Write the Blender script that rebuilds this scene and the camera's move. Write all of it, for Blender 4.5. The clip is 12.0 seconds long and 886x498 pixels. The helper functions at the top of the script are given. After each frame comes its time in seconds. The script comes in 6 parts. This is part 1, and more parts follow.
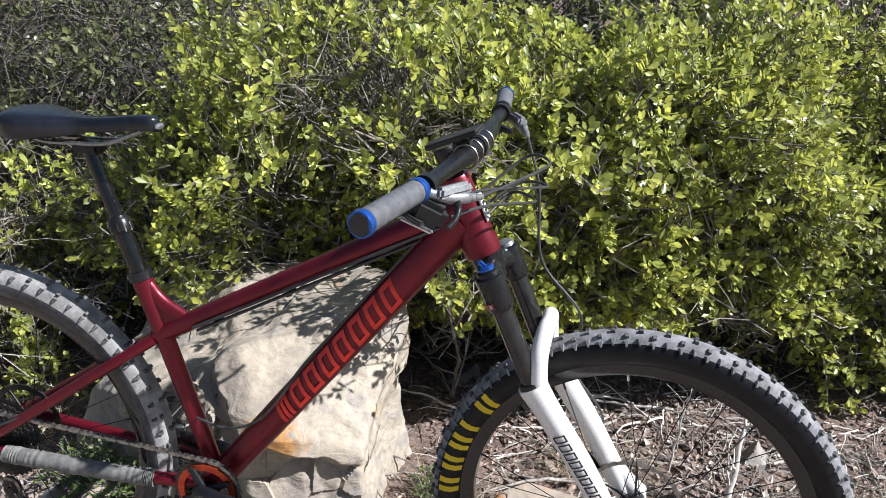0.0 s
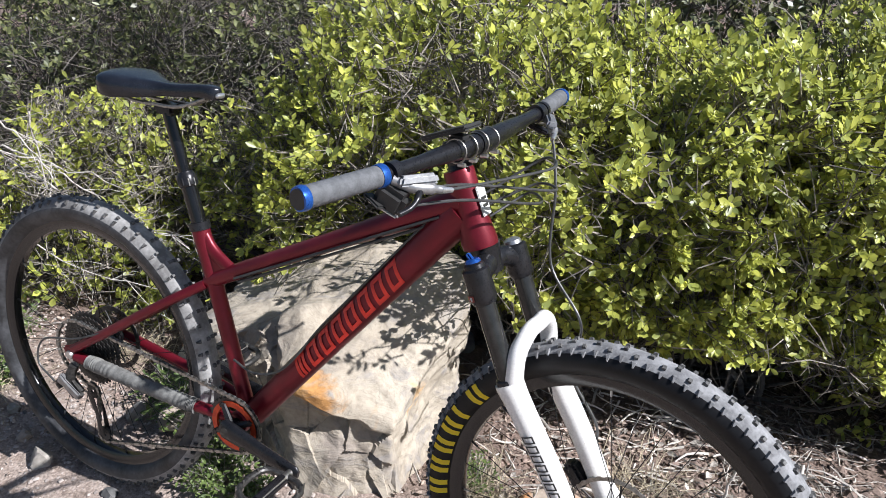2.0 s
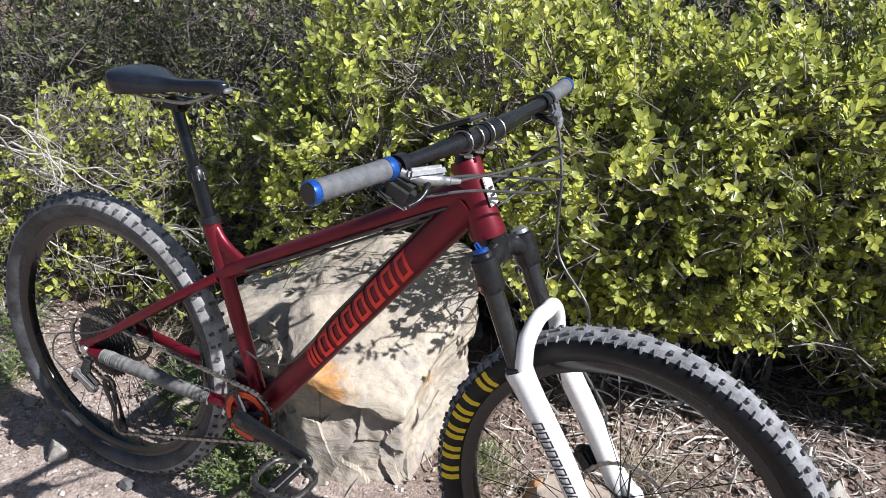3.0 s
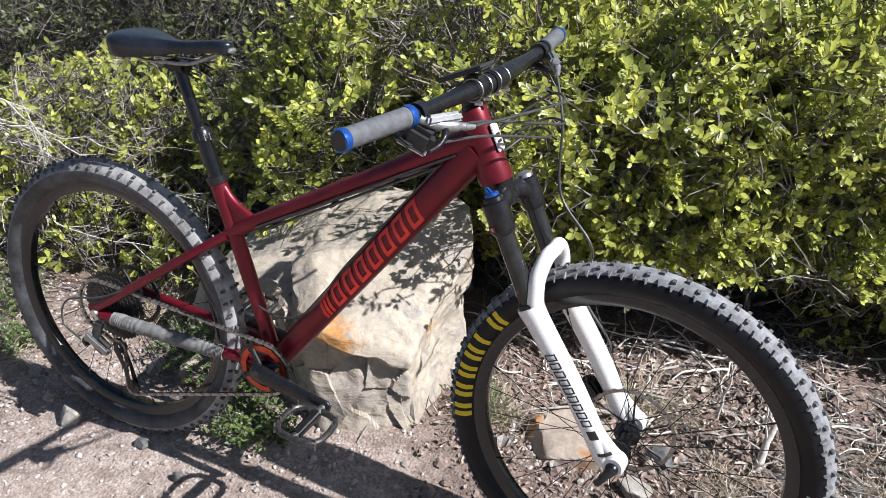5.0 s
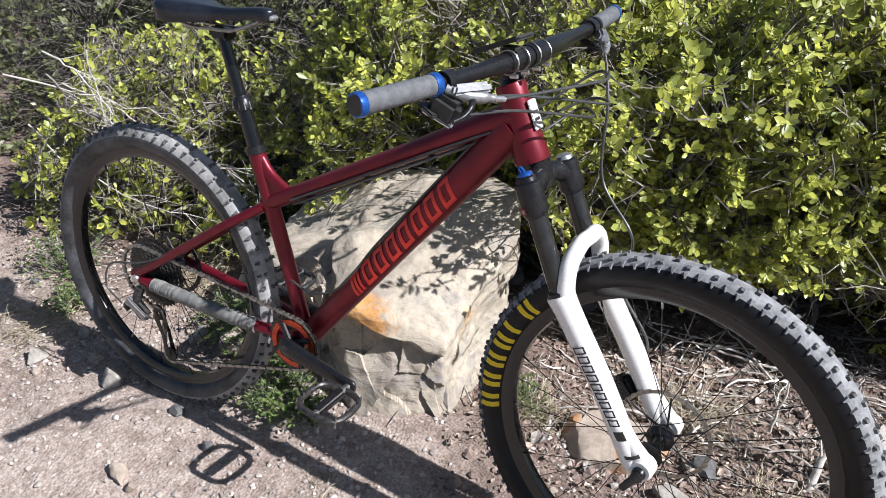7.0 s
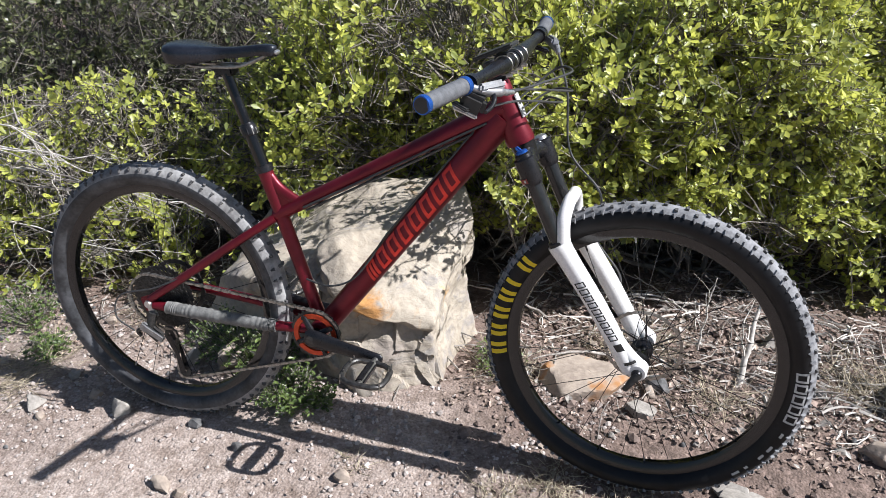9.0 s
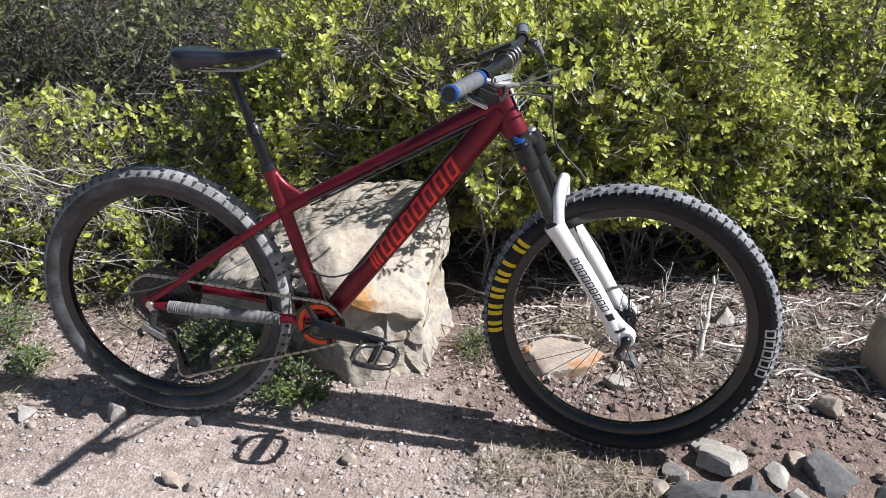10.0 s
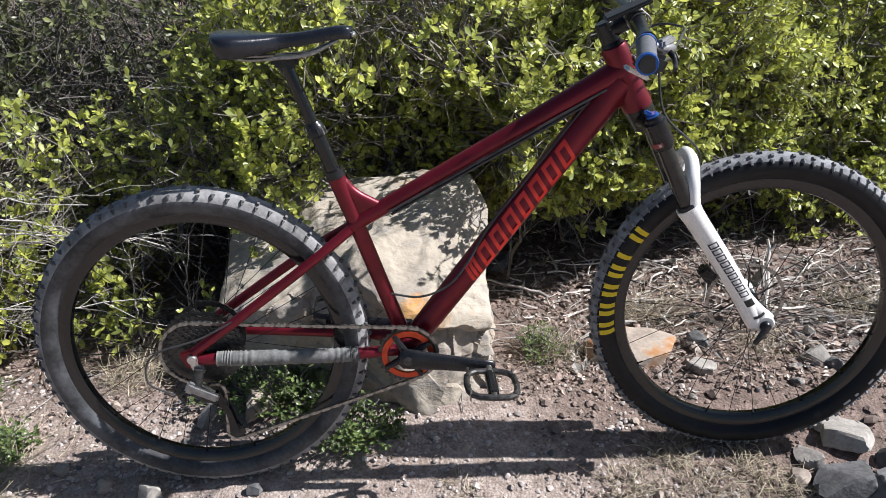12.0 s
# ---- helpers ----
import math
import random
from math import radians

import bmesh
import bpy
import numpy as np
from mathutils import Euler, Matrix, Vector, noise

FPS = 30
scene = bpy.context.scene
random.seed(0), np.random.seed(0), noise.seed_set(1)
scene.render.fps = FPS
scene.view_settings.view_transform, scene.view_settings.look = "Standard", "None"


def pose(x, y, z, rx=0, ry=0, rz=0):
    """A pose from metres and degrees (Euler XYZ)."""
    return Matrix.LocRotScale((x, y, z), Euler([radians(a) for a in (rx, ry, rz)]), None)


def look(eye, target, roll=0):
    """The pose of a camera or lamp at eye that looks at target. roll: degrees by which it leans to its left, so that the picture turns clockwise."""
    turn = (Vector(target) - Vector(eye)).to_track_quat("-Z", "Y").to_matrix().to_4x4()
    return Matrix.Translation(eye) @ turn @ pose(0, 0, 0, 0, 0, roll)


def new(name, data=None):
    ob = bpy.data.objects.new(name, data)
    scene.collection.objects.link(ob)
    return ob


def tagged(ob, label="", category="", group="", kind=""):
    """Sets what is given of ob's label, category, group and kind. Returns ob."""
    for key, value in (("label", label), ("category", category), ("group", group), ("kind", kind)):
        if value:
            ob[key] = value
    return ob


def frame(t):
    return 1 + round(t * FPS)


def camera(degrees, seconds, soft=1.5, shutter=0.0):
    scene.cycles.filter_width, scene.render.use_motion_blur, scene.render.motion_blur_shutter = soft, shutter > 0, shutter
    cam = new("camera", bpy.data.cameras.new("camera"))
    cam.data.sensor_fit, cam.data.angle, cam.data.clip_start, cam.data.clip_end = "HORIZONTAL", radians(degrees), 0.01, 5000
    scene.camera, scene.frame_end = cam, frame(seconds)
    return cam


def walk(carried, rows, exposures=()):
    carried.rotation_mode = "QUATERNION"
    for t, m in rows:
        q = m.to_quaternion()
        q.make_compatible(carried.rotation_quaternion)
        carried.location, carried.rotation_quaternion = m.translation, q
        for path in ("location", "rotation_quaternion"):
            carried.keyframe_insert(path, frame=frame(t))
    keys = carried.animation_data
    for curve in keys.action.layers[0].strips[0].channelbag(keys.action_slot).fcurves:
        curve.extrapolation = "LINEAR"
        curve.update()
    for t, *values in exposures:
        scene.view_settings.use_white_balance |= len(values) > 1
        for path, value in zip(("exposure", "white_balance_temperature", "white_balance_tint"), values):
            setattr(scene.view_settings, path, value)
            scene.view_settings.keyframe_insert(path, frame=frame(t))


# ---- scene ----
cam = camera(60.1, 12.0, soft=0.5)
PATH = [
    (0, (0.018, 0.002, 1.34), (-0.34, 1.73, 0.398), -0.0),
    (0.5, (0.096, -0.081, 1.355), (-0.403, 1.617, 0.424), -0.2),
    (1, (0.174, -0.135, 1.363), (-0.463, 1.517, 0.434), 0.3),
    (1.5, (0.273, 0.004, 1.353), (-0.488, 1.597, 0.413), 0.9),
    (2, (0.329, 0.066, 1.359), (-0.495, 1.614, 0.398), 0.2),
    (2.5, (0.325, 0.064, 1.363), (-0.511, 1.596, 0.386), -0.6),
    (3, (0.331, 0.054, 1.37), (-0.5, 1.582, 0.381), -1.0),
    (3.2, (0.339, 0.065, 1.38), (-0.49, 1.58, 0.37), -1.3),
    (4.8, (0.311, -0.017, 1.364), (-0.431, 1.502, 0.296), -1.9),
    (5, (0.29, -0.044, 1.374), (-0.44, 1.48, 0.305), -2.0),
    (5.5, (0.246, -0.082, 1.374), (-0.48, 1.445, 0.306), -2.0),
    (6, (0.26, -0.071, 1.376), (-0.501, 1.441, 0.31), -1.9),
    (6.5, (0.315, 0.011, 1.344), (-0.513, 1.484, 0.274), -1.8),
    (7, (0.342, 0.019, 1.321), (-0.554, 1.449, 0.247), -2.2),
    (7.2, (0.329, 0.005, 1.325), (-0.566, 1.435, 0.251), -2.6),
    (8.8, (0.17, -0.32, 1.404), (-0.438, 1.271, 0.356), -4.1),
    (9, (0.178, -0.382, 1.404), (-0.382, 1.235, 0.369), -3.9),
    (9.5, (0.149, -0.496, 1.412), (-0.302, 1.169, 0.399), -3.2),
    (10, (0.014, -0.587, 1.407), (-0.329, 1.115, 0.414), -2.3),
    (10.5, (-0.141, -0.664, 1.423), (-0.378, 1.062, 0.441), -1.6),
    (11, (-0.253, -0.59, 1.397), (-0.394, 1.142, 0.406), -1.6),
    (11.5, (-0.431, -0.455, 1.36), (-0.498, 1.269, 0.349), -2.2),
    (12, (-0.554, -0.344, 1.34), (-0.534, 1.349, 0.276), -2.8),
]
walk(cam, [(t, look(eye, target, roll)) for t, eye, target, roll in PATH], exposures=[(0.0, 0.72, 6200, 10)])

# ---- light ----
SUN_EL, SUN_AZ = 43.0, 8.0          # degrees above the ground, degrees from +x towards +y
world = bpy.data.worlds.new("world")
scene.world = world
world.use_nodes = True
wn = world.node_tree
sky = wn.nodes.new("ShaderNodeTexSky")
sky.sky_type = "NISHITA"
sky.sun_disc = False
sky.sun_elevation = radians(SUN_EL)
sky.sun_rotation = radians(90 - SUN_AZ)
wn.links.new(sky.outputs[0], wn.nodes["Background"].inputs[0])
wn.nodes["Background"].inputs[1].default_value = 0.048
sun_data = bpy.data.lights.new("sun", "SUN")
sun_data.energy, sun_data.angle, sun_data.color = 5.0, radians(0.53), (1.0, 0.968, 0.955)
sun_way = Vector((math.cos(radians(SUN_EL)) * math.cos(radians(SUN_AZ)), math.cos(radians(SUN_EL)) * math.sin(radians(SUN_AZ)), math.sin(radians(SUN_EL))))
sun = new("sun", sun_data)
sun.matrix_world = look(sun_way * 20, (0, 0, 0))


# ---- materials ----
def mat(name, light, dark, scale=30.0, rough=0.6, metal=0.0, bump=0.2, fine=6.0, contrast=(0.35, 0.68), rough_var=0.12, coat=0.0, island=0.0, speck=None, dist=0.003, spec=0.5):
    """A surface with two scales of variation: broad stains and fine grain, which also drives the relief."""
    m = bpy.data.materials.new(name)
    m.use_nodes = True
    nt, nodes, link = m.node_tree, m.node_tree.nodes, m.node_tree.links.new
    b = nodes["Principled BSDF"]
    tc = nodes.new("ShaderNodeTexCoord")
    n1, n2 = nodes.new("ShaderNodeTexNoise"), nodes.new("ShaderNodeTexNoise")
    for n, s, d in ((n1, scale, 4.0), (n2, scale * fine, 5.0)):
        n.inputs["Scale"].default_value, n.inputs["Detail"].default_value, n.inputs["Roughness"].default_value = s, d, 0.6
        link(tc.outputs["Object"], n.inputs["Vector"])
    ramp = nodes.new("ShaderNodeValToRGB")
    ramp.color_ramp.elements[0].position, ramp.color_ramp.elements[1].position = contrast
    ramp.color_ramp.elements[0].color, ramp.color_ramp.elements[1].color = (*dark, 1), (*light, 1)
    add = nodes.new("ShaderNodeMath")
    add.operation = "MULTIPLY_ADD"
    link(n2.outputs["Fac"], add.inputs[0])
    add.inputs[1].default_value = 0.45
    link(n1.outputs["Fac"], add.inputs[2])
    sub = nodes.new("ShaderNodeMath")
    sub.operation = "SUBTRACT"
    link(add.outputs[0], sub.inputs[0])
    sub.inputs[1].default_value = 0.225
    link(sub.outputs[0], ramp.inputs["Fac"])
    colour = ramp.outputs["Color"]
    if speck:
        (sr, sg, sb), s_scale, s_at = speck
        n3 = nodes.new("ShaderNodeTexNoise")
        n3.inputs["Scale"].default_value, n3.inputs["Detail"].default_value = s_scale, 3.0
        link(tc.outputs["Object"], n3.inputs["Vector"])
        r3 = nodes.new("ShaderNodeValToRGB")
        r3.color_ramp.elements[0].position, r3.color_ramp.elements[1].position = s_at, s_at + 0.07
        link(n3.outputs["Fac"], r3.inputs["Fac"])
        mx = nodes.new("ShaderNodeMixRGB")
        link(r3.outputs["Color"], mx.inputs["Fac"])
        link(colour, mx.inputs["Color1"])
        mx.inputs["Color2"].default_value = (sr, sg, sb, 1)
        colour = mx.outputs["Color"]
    if island:
        geo, hsv = nodes.new("ShaderNodeNewGeometry"), nodes.new("ShaderNodeHueSaturation")
        mr = nodes.new("ShaderNodeMapRange")
        mr.inputs["To Min"].default_value, mr.inputs["To Max"].default_value = 1 - island, 1 + island
        link(geo.outputs["Random Per Island"], mr.inputs["Value"])
        link(mr.outputs[0], hsv.inputs["Value"])
        link(colour, hsv.inputs["Color"])
        colour = hsv.outputs["Color"]
    link(colour, b.inputs["Base Color"])
    rr = nodes.new("ShaderNodeMapRange")
    rr.inputs["To Min"].default_value, rr.inputs["To Max"].default_value = max(rough - rough_var, 0.03), min(rough + rough_var, 1)
    link(n2.outputs["Fac"], rr.inputs["Value"])
    link(rr.outputs[0], b.inputs["Roughness"])
    b.inputs["Metallic"].default_value = metal
    b.inputs["Coat Weight"].default_value = coat
    b.inputs["Specular IOR Level"].default_value = spec
    if bump:
        bp = nodes.new("ShaderNodeBump")
        bp.inputs["Strength"].default_value, bp.inputs["Distance"].default_value = bump, dist
        link(add.outputs[0], bp.inputs["Height"])
        link(bp.outputs[0], b.inputs["Normal"])
    return m


def leaf_mat(name, young, old, through_light=0.4, rough=0.38):
    """A leaf: each one its own shade between young and old, a little light shining through."""
    m = bpy.data.materials.new(name)
    m.use_nodes = True
    nodes, link = m.node_tree.nodes, m.node_tree.links.new
    b = nodes["Principled BSDF"]
    geo, ramp = nodes.new("ShaderNodeNewGeometry"), nodes.new("ShaderNodeValToRGB")
    ramp.color_ramp.elements[0].color, ramp.color_ramp.elements[1].color = (*old, 1), (*young, 1)
    ramp.color_ramp.elements[0].position, ramp.color_ramp.elements[1].position = 0.05, 0.9
    link(geo.outputs["Random Per Island"], ramp.inputs["Fac"])
    tc, n = nodes.new("ShaderNodeTexCoord"), nodes.new("ShaderNodeTexNoise")
    n.inputs["Scale"].default_value = 4.0
    link(tc.outputs["Object"], n.inputs["Vector"])
    hsv = nodes.new("ShaderNodeHueSaturation")
    mr = nodes.new("ShaderNodeMapRange")
    mr.inputs["From Min"].default_value, mr.inputs["From Max"].default_value = 0.3, 0.7
    mr.inputs["To Min"].default_value, mr.inputs["To Max"].default_value = 0.7, 1.2
    link(n.outputs["Fac"], mr.inputs["Value"])
    link(mr.outputs[0], hsv.inputs["Value"])
    link(ramp.outputs["Color"], hsv.inputs["Color"])
    link(hsv.outputs["Color"], b.inputs["Base Color"])
    b.inputs["Roughness"].default_value = rough
    tr, mix = nodes.new("ShaderNodeBsdfTranslucent"), nodes.new("ShaderNodeMixShader")
    link(hsv.outputs["Color"], tr.inputs["Color"])
    mix.inputs["Fac"].default_value = through_light
    link(b.outputs[0], mix.inputs[1])
    link(tr.outputs[0], mix.inputs[2])
    link(mix.outputs[0], nodes["Material Output"].inputs["Surface"])
    return m


RED = mat("red_satin_paint", (0.185, 0.010, 0.022), (0.125, 0.008, 0.016), 14, 0.36, 0.45, 0.04, 30, rough_var=0.1, dist=0.001)
DECAL_RED = mat("bright_red_decal", (0.75, 0.035, 0.02), (0.62, 0.028, 0.018), 30, 0.45, 0, 0.02)
ORANGE = mat("orange_anodised_metal", (0.62, 0.085, 0.025), (0.45, 0.05, 0.018), 60, 0.38, 0.5, 0.05)
BLACK = mat("black_anodised_metal", (0.022, 0.022, 0.025), (0.012, 0.012, 0.014), 40, 0.3, 0.35, 0.05, 8)
GLOSS = mat("black_gloss_tube", (0.008, 0.008, 0.009), (0.005, 0.005, 0.006), 40, 0.12, 0.0, 0.01, 8, rough_var=0.05)
STANCHION = mat("dark_polished_stanchion", (0.035, 0.035, 0.035), (0.022, 0.022, 0.022), 60, 0.14, 0.25, 0.02, 8, rough_var=0.05)
PLASTIC = mat("black_plastic", (0.03, 0.03, 0.03), (0.018, 0.018, 0.018), 60, 0.5, 0, 0.1, 6)
VINYL = mat("black_vinyl_cover", (0.012, 0.014, 0.02), (0.008, 0.0095, 0.014), 50, 0.22, 0, 0.12, 10)
WHITE = mat("white_gloss_paint", (0.82, 0.81, 0.79), (0.74, 0.73, 0.71), 12, 0.28, 0, 0.02, 20, coat=0.3, speck=((0.5, 0.45, 0.38), 160, 0.72))
SILVER = mat("brushed_aluminium", (0.62, 0.62, 0.62), (0.45, 0.45, 0.45), 60, 0.32, 0.85, 0.05)
RIM_BLACK = mat("black_rim_alloy", (0.012, 0.012, 0.0135), (0.008, 0.008, 0.009), 40, 0.2, 0.1, 0.03, 8, coat=0.2)
LEVER = mat("pale_grey_lever_alloy", (0.36, 0.365, 0.37), (0.24, 0.24, 0.245), 60, 0.38, 0.6, 0.05)
STEEL = mat("worn_steel", (0.42, 0.41, 0.39), (0.22, 0.21, 0.19), 120, 0.36, 0.9, 0.1)
CHAIN_GREY = mat("dull_chain_steel", (0.3, 0.295, 0.28), (0.14, 0.135, 0.125), 120, 0.4, 0.8, 0.1)
DARKSTEEL = mat("dark_sprocket_steel", (0.085, 0.083, 0.08), (0.035, 0.034, 0.033), 120, 0.42, 0.6, 0.1)
GRIP = mat("grey_rubber_grip", (0.125, 0.13, 0.14), (0.08, 0.084, 0.09), 90, 0.75, 0, 0.5, 6, dist=0.002)
BLUE = mat("blue_anodised_metal", (0.03, 0.135, 0.50), (0.02, 0.085, 0.36), 80, 0.3, 0.6, 0.03)
RUBBER = mat("black_tyre_rubber", (0.0115, 0.0118, 0.0135), (0.006, 0.006, 0.007), 22, 0.44, 0, 0.25, 9, speck=((0.022, 0.022, 0.022), 26, 0.68), dist=0.001, spec=0.25)
# tread grey: dust, plus the grazing sun on it put into the colour
DUSTY = mat("dusty_sunlit_tread_rubber", (0.28, 0.283, 0.292), (0.13, 0.132, 0.138), 35, 0.82, 0, 0.5, 5, dist=0.002)
# pale dust; its dark patches paint in the shadow falling across the tread
REAR_DUSTY = mat("dust_and_shadow_patches_on_tread", (0.36, 0.355, 0.348), (0.15, 0.147, 0.143), 20, 0.88, 0, 0.6, 5, dist=0.002)
# pale mottling: dust, and sun reflecting off the sidewall painted as colour
REAR_RUBBER = mat("dusty_sunlit_sidewall_rubber", (0.085, 0.088, 0.095), (0.018, 0.0185, 0.02), 12, 0.55, 0, 0.25, 9, dist=0.001)
# dark knobs: worn rubber, with the shadows beside the front ones painted in
KNOB = mat("worn_and_shaded_knob_rubber", (0.15, 0.148, 0.146), (0.04, 0.04, 0.04), 60, 0.7, 0, 0.4, 5, dist=0.002)
YELLOW = mat("yellow_print", (0.78, 0.58, 0.01), (0.68, 0.5, 0.01), 60, 0.6, 0, 0.03)
PALEPRINT = mat("pale_grey_print", (0.55, 0.55, 0.54), (0.42, 0.42, 0.41), 60, 0.6, 0, 0.03)
BLACKPRINT = mat("black_print", (0.03, 0.03, 0.03), (0.02, 0.02, 0.02), 60, 0.5, 0, 0.03)
WRAP = mat("grey_rubber_wrap", (0.2, 0.2, 0.19), (0.11, 0.11, 0.105), 60, 0.8, 0, 0.4, 5, dist=0.002)
CABLE = mat("black_cable_housing", (0.06, 0.06, 0.06), (0.04, 0.04, 0.04), 60, 0.35, 0, 0.02)
TAN_STONE = mat("tan_stone", (0.44, 0.37, 0.3), (0.27, 0.22, 0.18), 9, 0.88, 0, 0.6, 9, dist=0.006, speck=((0.42, 0.22, 0.1), 7, 0.64))
GREY_STONE = mat("blue_grey_stone", (0.16, 0.157, 0.155), (0.075, 0.075, 0.075), 10, 0.85, 0, 0.6, 8, dist=0.005)
STAINED_STONE = mat("rust_stained_stone", (0.5, 0.42, 0.34), (0.3, 0.245, 0.2), 9, 0.88, 0, 0.6, 9, dist=0.006, speck=((0.45, 0.23, 0.1), 9, 0.57))
PALE_STONE = mat("pale_stone", (0.41, 0.38, 0.34), (0.24, 0.22, 0.195), 14, 0.88, 0, 0.5, 8, dist=0.004)
GRAVEL = mat("mixed_gravel", (0.52, 0.46, 0.42), (0.31, 0.265, 0.238), 30, 0.9, 0, 0.3, 5, island=0.28)
TWIG = mat("grey_dead_wood", (0.44, 0.405, 0.365), (0.16, 0.142, 0.125), 40, 0.85, 0, 0.4, 6, island=0.45)
INNER_TWIG = mat("brown_grey_live_twig", (0.32, 0.29, 0.25), (0.085, 0.074, 0.064), 40, 0.85, 0, 0.4, 6, island=0.6)
BARK = mat("grey_brown_bark", (0.15, 0.134, 0.118), (0.055, 0.048, 0.042), 40, 0.88, 0, 0.5, 6, island=0.45)
PALE_WOOD = mat("bleached_wood", (0.7, 0.66, 0.6), (0.44, 0.405, 0.36), 40, 0.8, 0, 0.4, 6, island=0.25)
CHIPS = mat("brown_bark_chips", (0.3, 0.22, 0.18), (0.12, 0.088, 0.072), 40, 0.85, 0, 0.4, 6, island=0.5)
CLODS = mat("crumbly_soil", (0.3, 0.225, 0.19), (0.12, 0.088, 0.073), 30, 0.92, 0, 0.5, 6, island=0.35)
LITTER = mat("dry_leaf_litter", (0.42, 0.335, 0.275), (0.2, 0.15, 0.12), 30, 0.85, 0, 0.3, 6, island=0.5)
STRAW = mat("dry_grass_blades", (0.46, 0.4, 0.28), (0.25, 0.21, 0.15), 40, 0.8, 0, 0.1, 6, island=0.4)
LEAF = leaf_mat("bright_green_leaves", (0.67, 0.69, 0.145), (0.24, 0.285, 0.085), 0.44, 0.36)
LEAF_DULL = leaf_mat("olive_green_leaves", (0.19, 0.205, 0.08), (0.055, 0.068, 0.032), 0.2)
WEED = leaf_mat("weed_leaves", (0.2, 0.27, 0.08), (0.07, 0.11, 0.035), 0.3)


# ---- shape helpers ----
def mesh(name, V, F, mats, parent=None, label="", smooth=False, index=None, crease=None):
    me = bpy.data.meshes.new(name)
    me.from_pydata(np.asarray(V).tolist() if isinstance(V, np.ndarray) else V, [], F.tolist() if isinstance(F, np.ndarray) else F)
    for m in (mats if isinstance(mats, (list, tuple)) else [mats]):
        me.materials.append(m)
    if index is not None:
        me.polygons.foreach_set("material_index", np.asarray(index, dtype=np.int32))
    if smooth:
        me.polygons.foreach_set("use_smooth", np.ones(len(me.polygons), dtype=bool))
        if crease:
            me.set_sharp_from_angle(angle=radians(crease))
    me.update()
    ob = new(name, me)
    if parent is not None:
        ob.parent = parent
    if label:
        ob["label"] = label
    return ob


def join(*pieces):
    V, F, n = [], [], 0
    for v, f in pieces:
        V.extend([tuple(p) for p in v])
        F.extend([tuple(i + n for i in q) for q in f])
        n += len(v)
    return V, F


def moved(piece, m):
    return [tuple(m @ Vector(p)) for p in piece[0]], piece[1]


def spline(pts, n=8):
    """A smooth line through the points."""
    P = [Vector(p) for p in pts]
    P = [P[0] * 2 - P[1]] + P + [P[-1] * 2 - P[-2]]
    out = []
    for i in range(1, len(P) - 2):
        a, b, c, d = P[i - 1:i + 3]
        for k in range(n):
            t = k / n
            out.append(0.5 * ((2 * b) + (c - a) * t + (2 * a - 5 * b + 4 * c - d) * t * t + (3 * b - a - 3 * c + d) * t ** 3))
    out.append(P[-2])
    return out


def tube(pts, r, n=12, wide=1.0, caps=True):
    """A pipe along the points; r one radius or one for each; wide stretches it across the bike."""
    P = [Vector(p) for p in pts]
    R = r if isinstance(r, (list, tuple)) else [r] * len(P)
    V, F = [], []
    d = (P[1] - P[0]).normalized()
    u = d.cross(Vector((0, 1, 0)))
    u = (u if u.length > 0.2 else d.cross(Vector((0, 0, 1)))).normalized()
    for i, p in enumerate(P):
        d = (P[min(i + 1, len(P) - 1)] - P[max(i - 1, 0)]).normalized()
        u = (u - d * u.dot(d)).normalized()
        w = d.cross(u)
        for k in range(n):
            a = 2 * math.pi * k / n
            o = (u * math.cos(a) + w * math.sin(a)) * R[i]
            o.y *= wide
            V.append(tuple(p + o))
    for i in range(len(P) - 1):
        for k in range(n):
            F.append((i * n + k, i * n + (k + 1) % n, (i + 1) * n + (k + 1) % n, (i + 1) * n + k))
    if caps:
        F.append(tuple(range(n - 1, -1, -1)))
        F.append(tuple(range((len(P) - 1) * n, len(P) * n)))
    return V, F


def turned(profile, n=48, closed=False):
    """A body turned about the y axis from (radius, y) pairs."""
    V, F, k = [], [], len(profile)
    for i in range(n):
        a = 2 * math.pi * i / n
        V += [(r * math.cos(a), y, r * math.sin(a)) for r, y in profile]
    for i in range(n):
        j = (i + 1) % n
        for q in range(k if closed else k - 1):
            q2 = (q + 1) % k
            F.append((i * k + q, i * k + q2, j * k + q2, j * k + q))
    return V, F


def block(sx, sy, sz, bevel=0.002, m=None, taper=1.0):
    """A box with rounded edges; taper narrows its upper end."""
    bm = bmesh.new()
    bmesh.ops.create_cube(bm, size=1)
    for v in bm.verts:
        k = taper if v.co.z > 0 else 1
        v.co = Vector((v.co.x * sx * k, v.co.y * sy * k, v.co.z * sz))
    if bevel:
        bmesh.ops.bevel(bm, geom=bm.edges[:], offset=bevel, segments=2, affect="EDGES")
    if m is not None:
        bmesh.ops.transform(bm, matrix=m, verts=bm.verts)
    bm.verts.index_update()
    out = [tuple(v.co) for v in bm.verts], [tuple(v.index for v in f.verts) for f in bm.faces]
    bm.free()
    return out


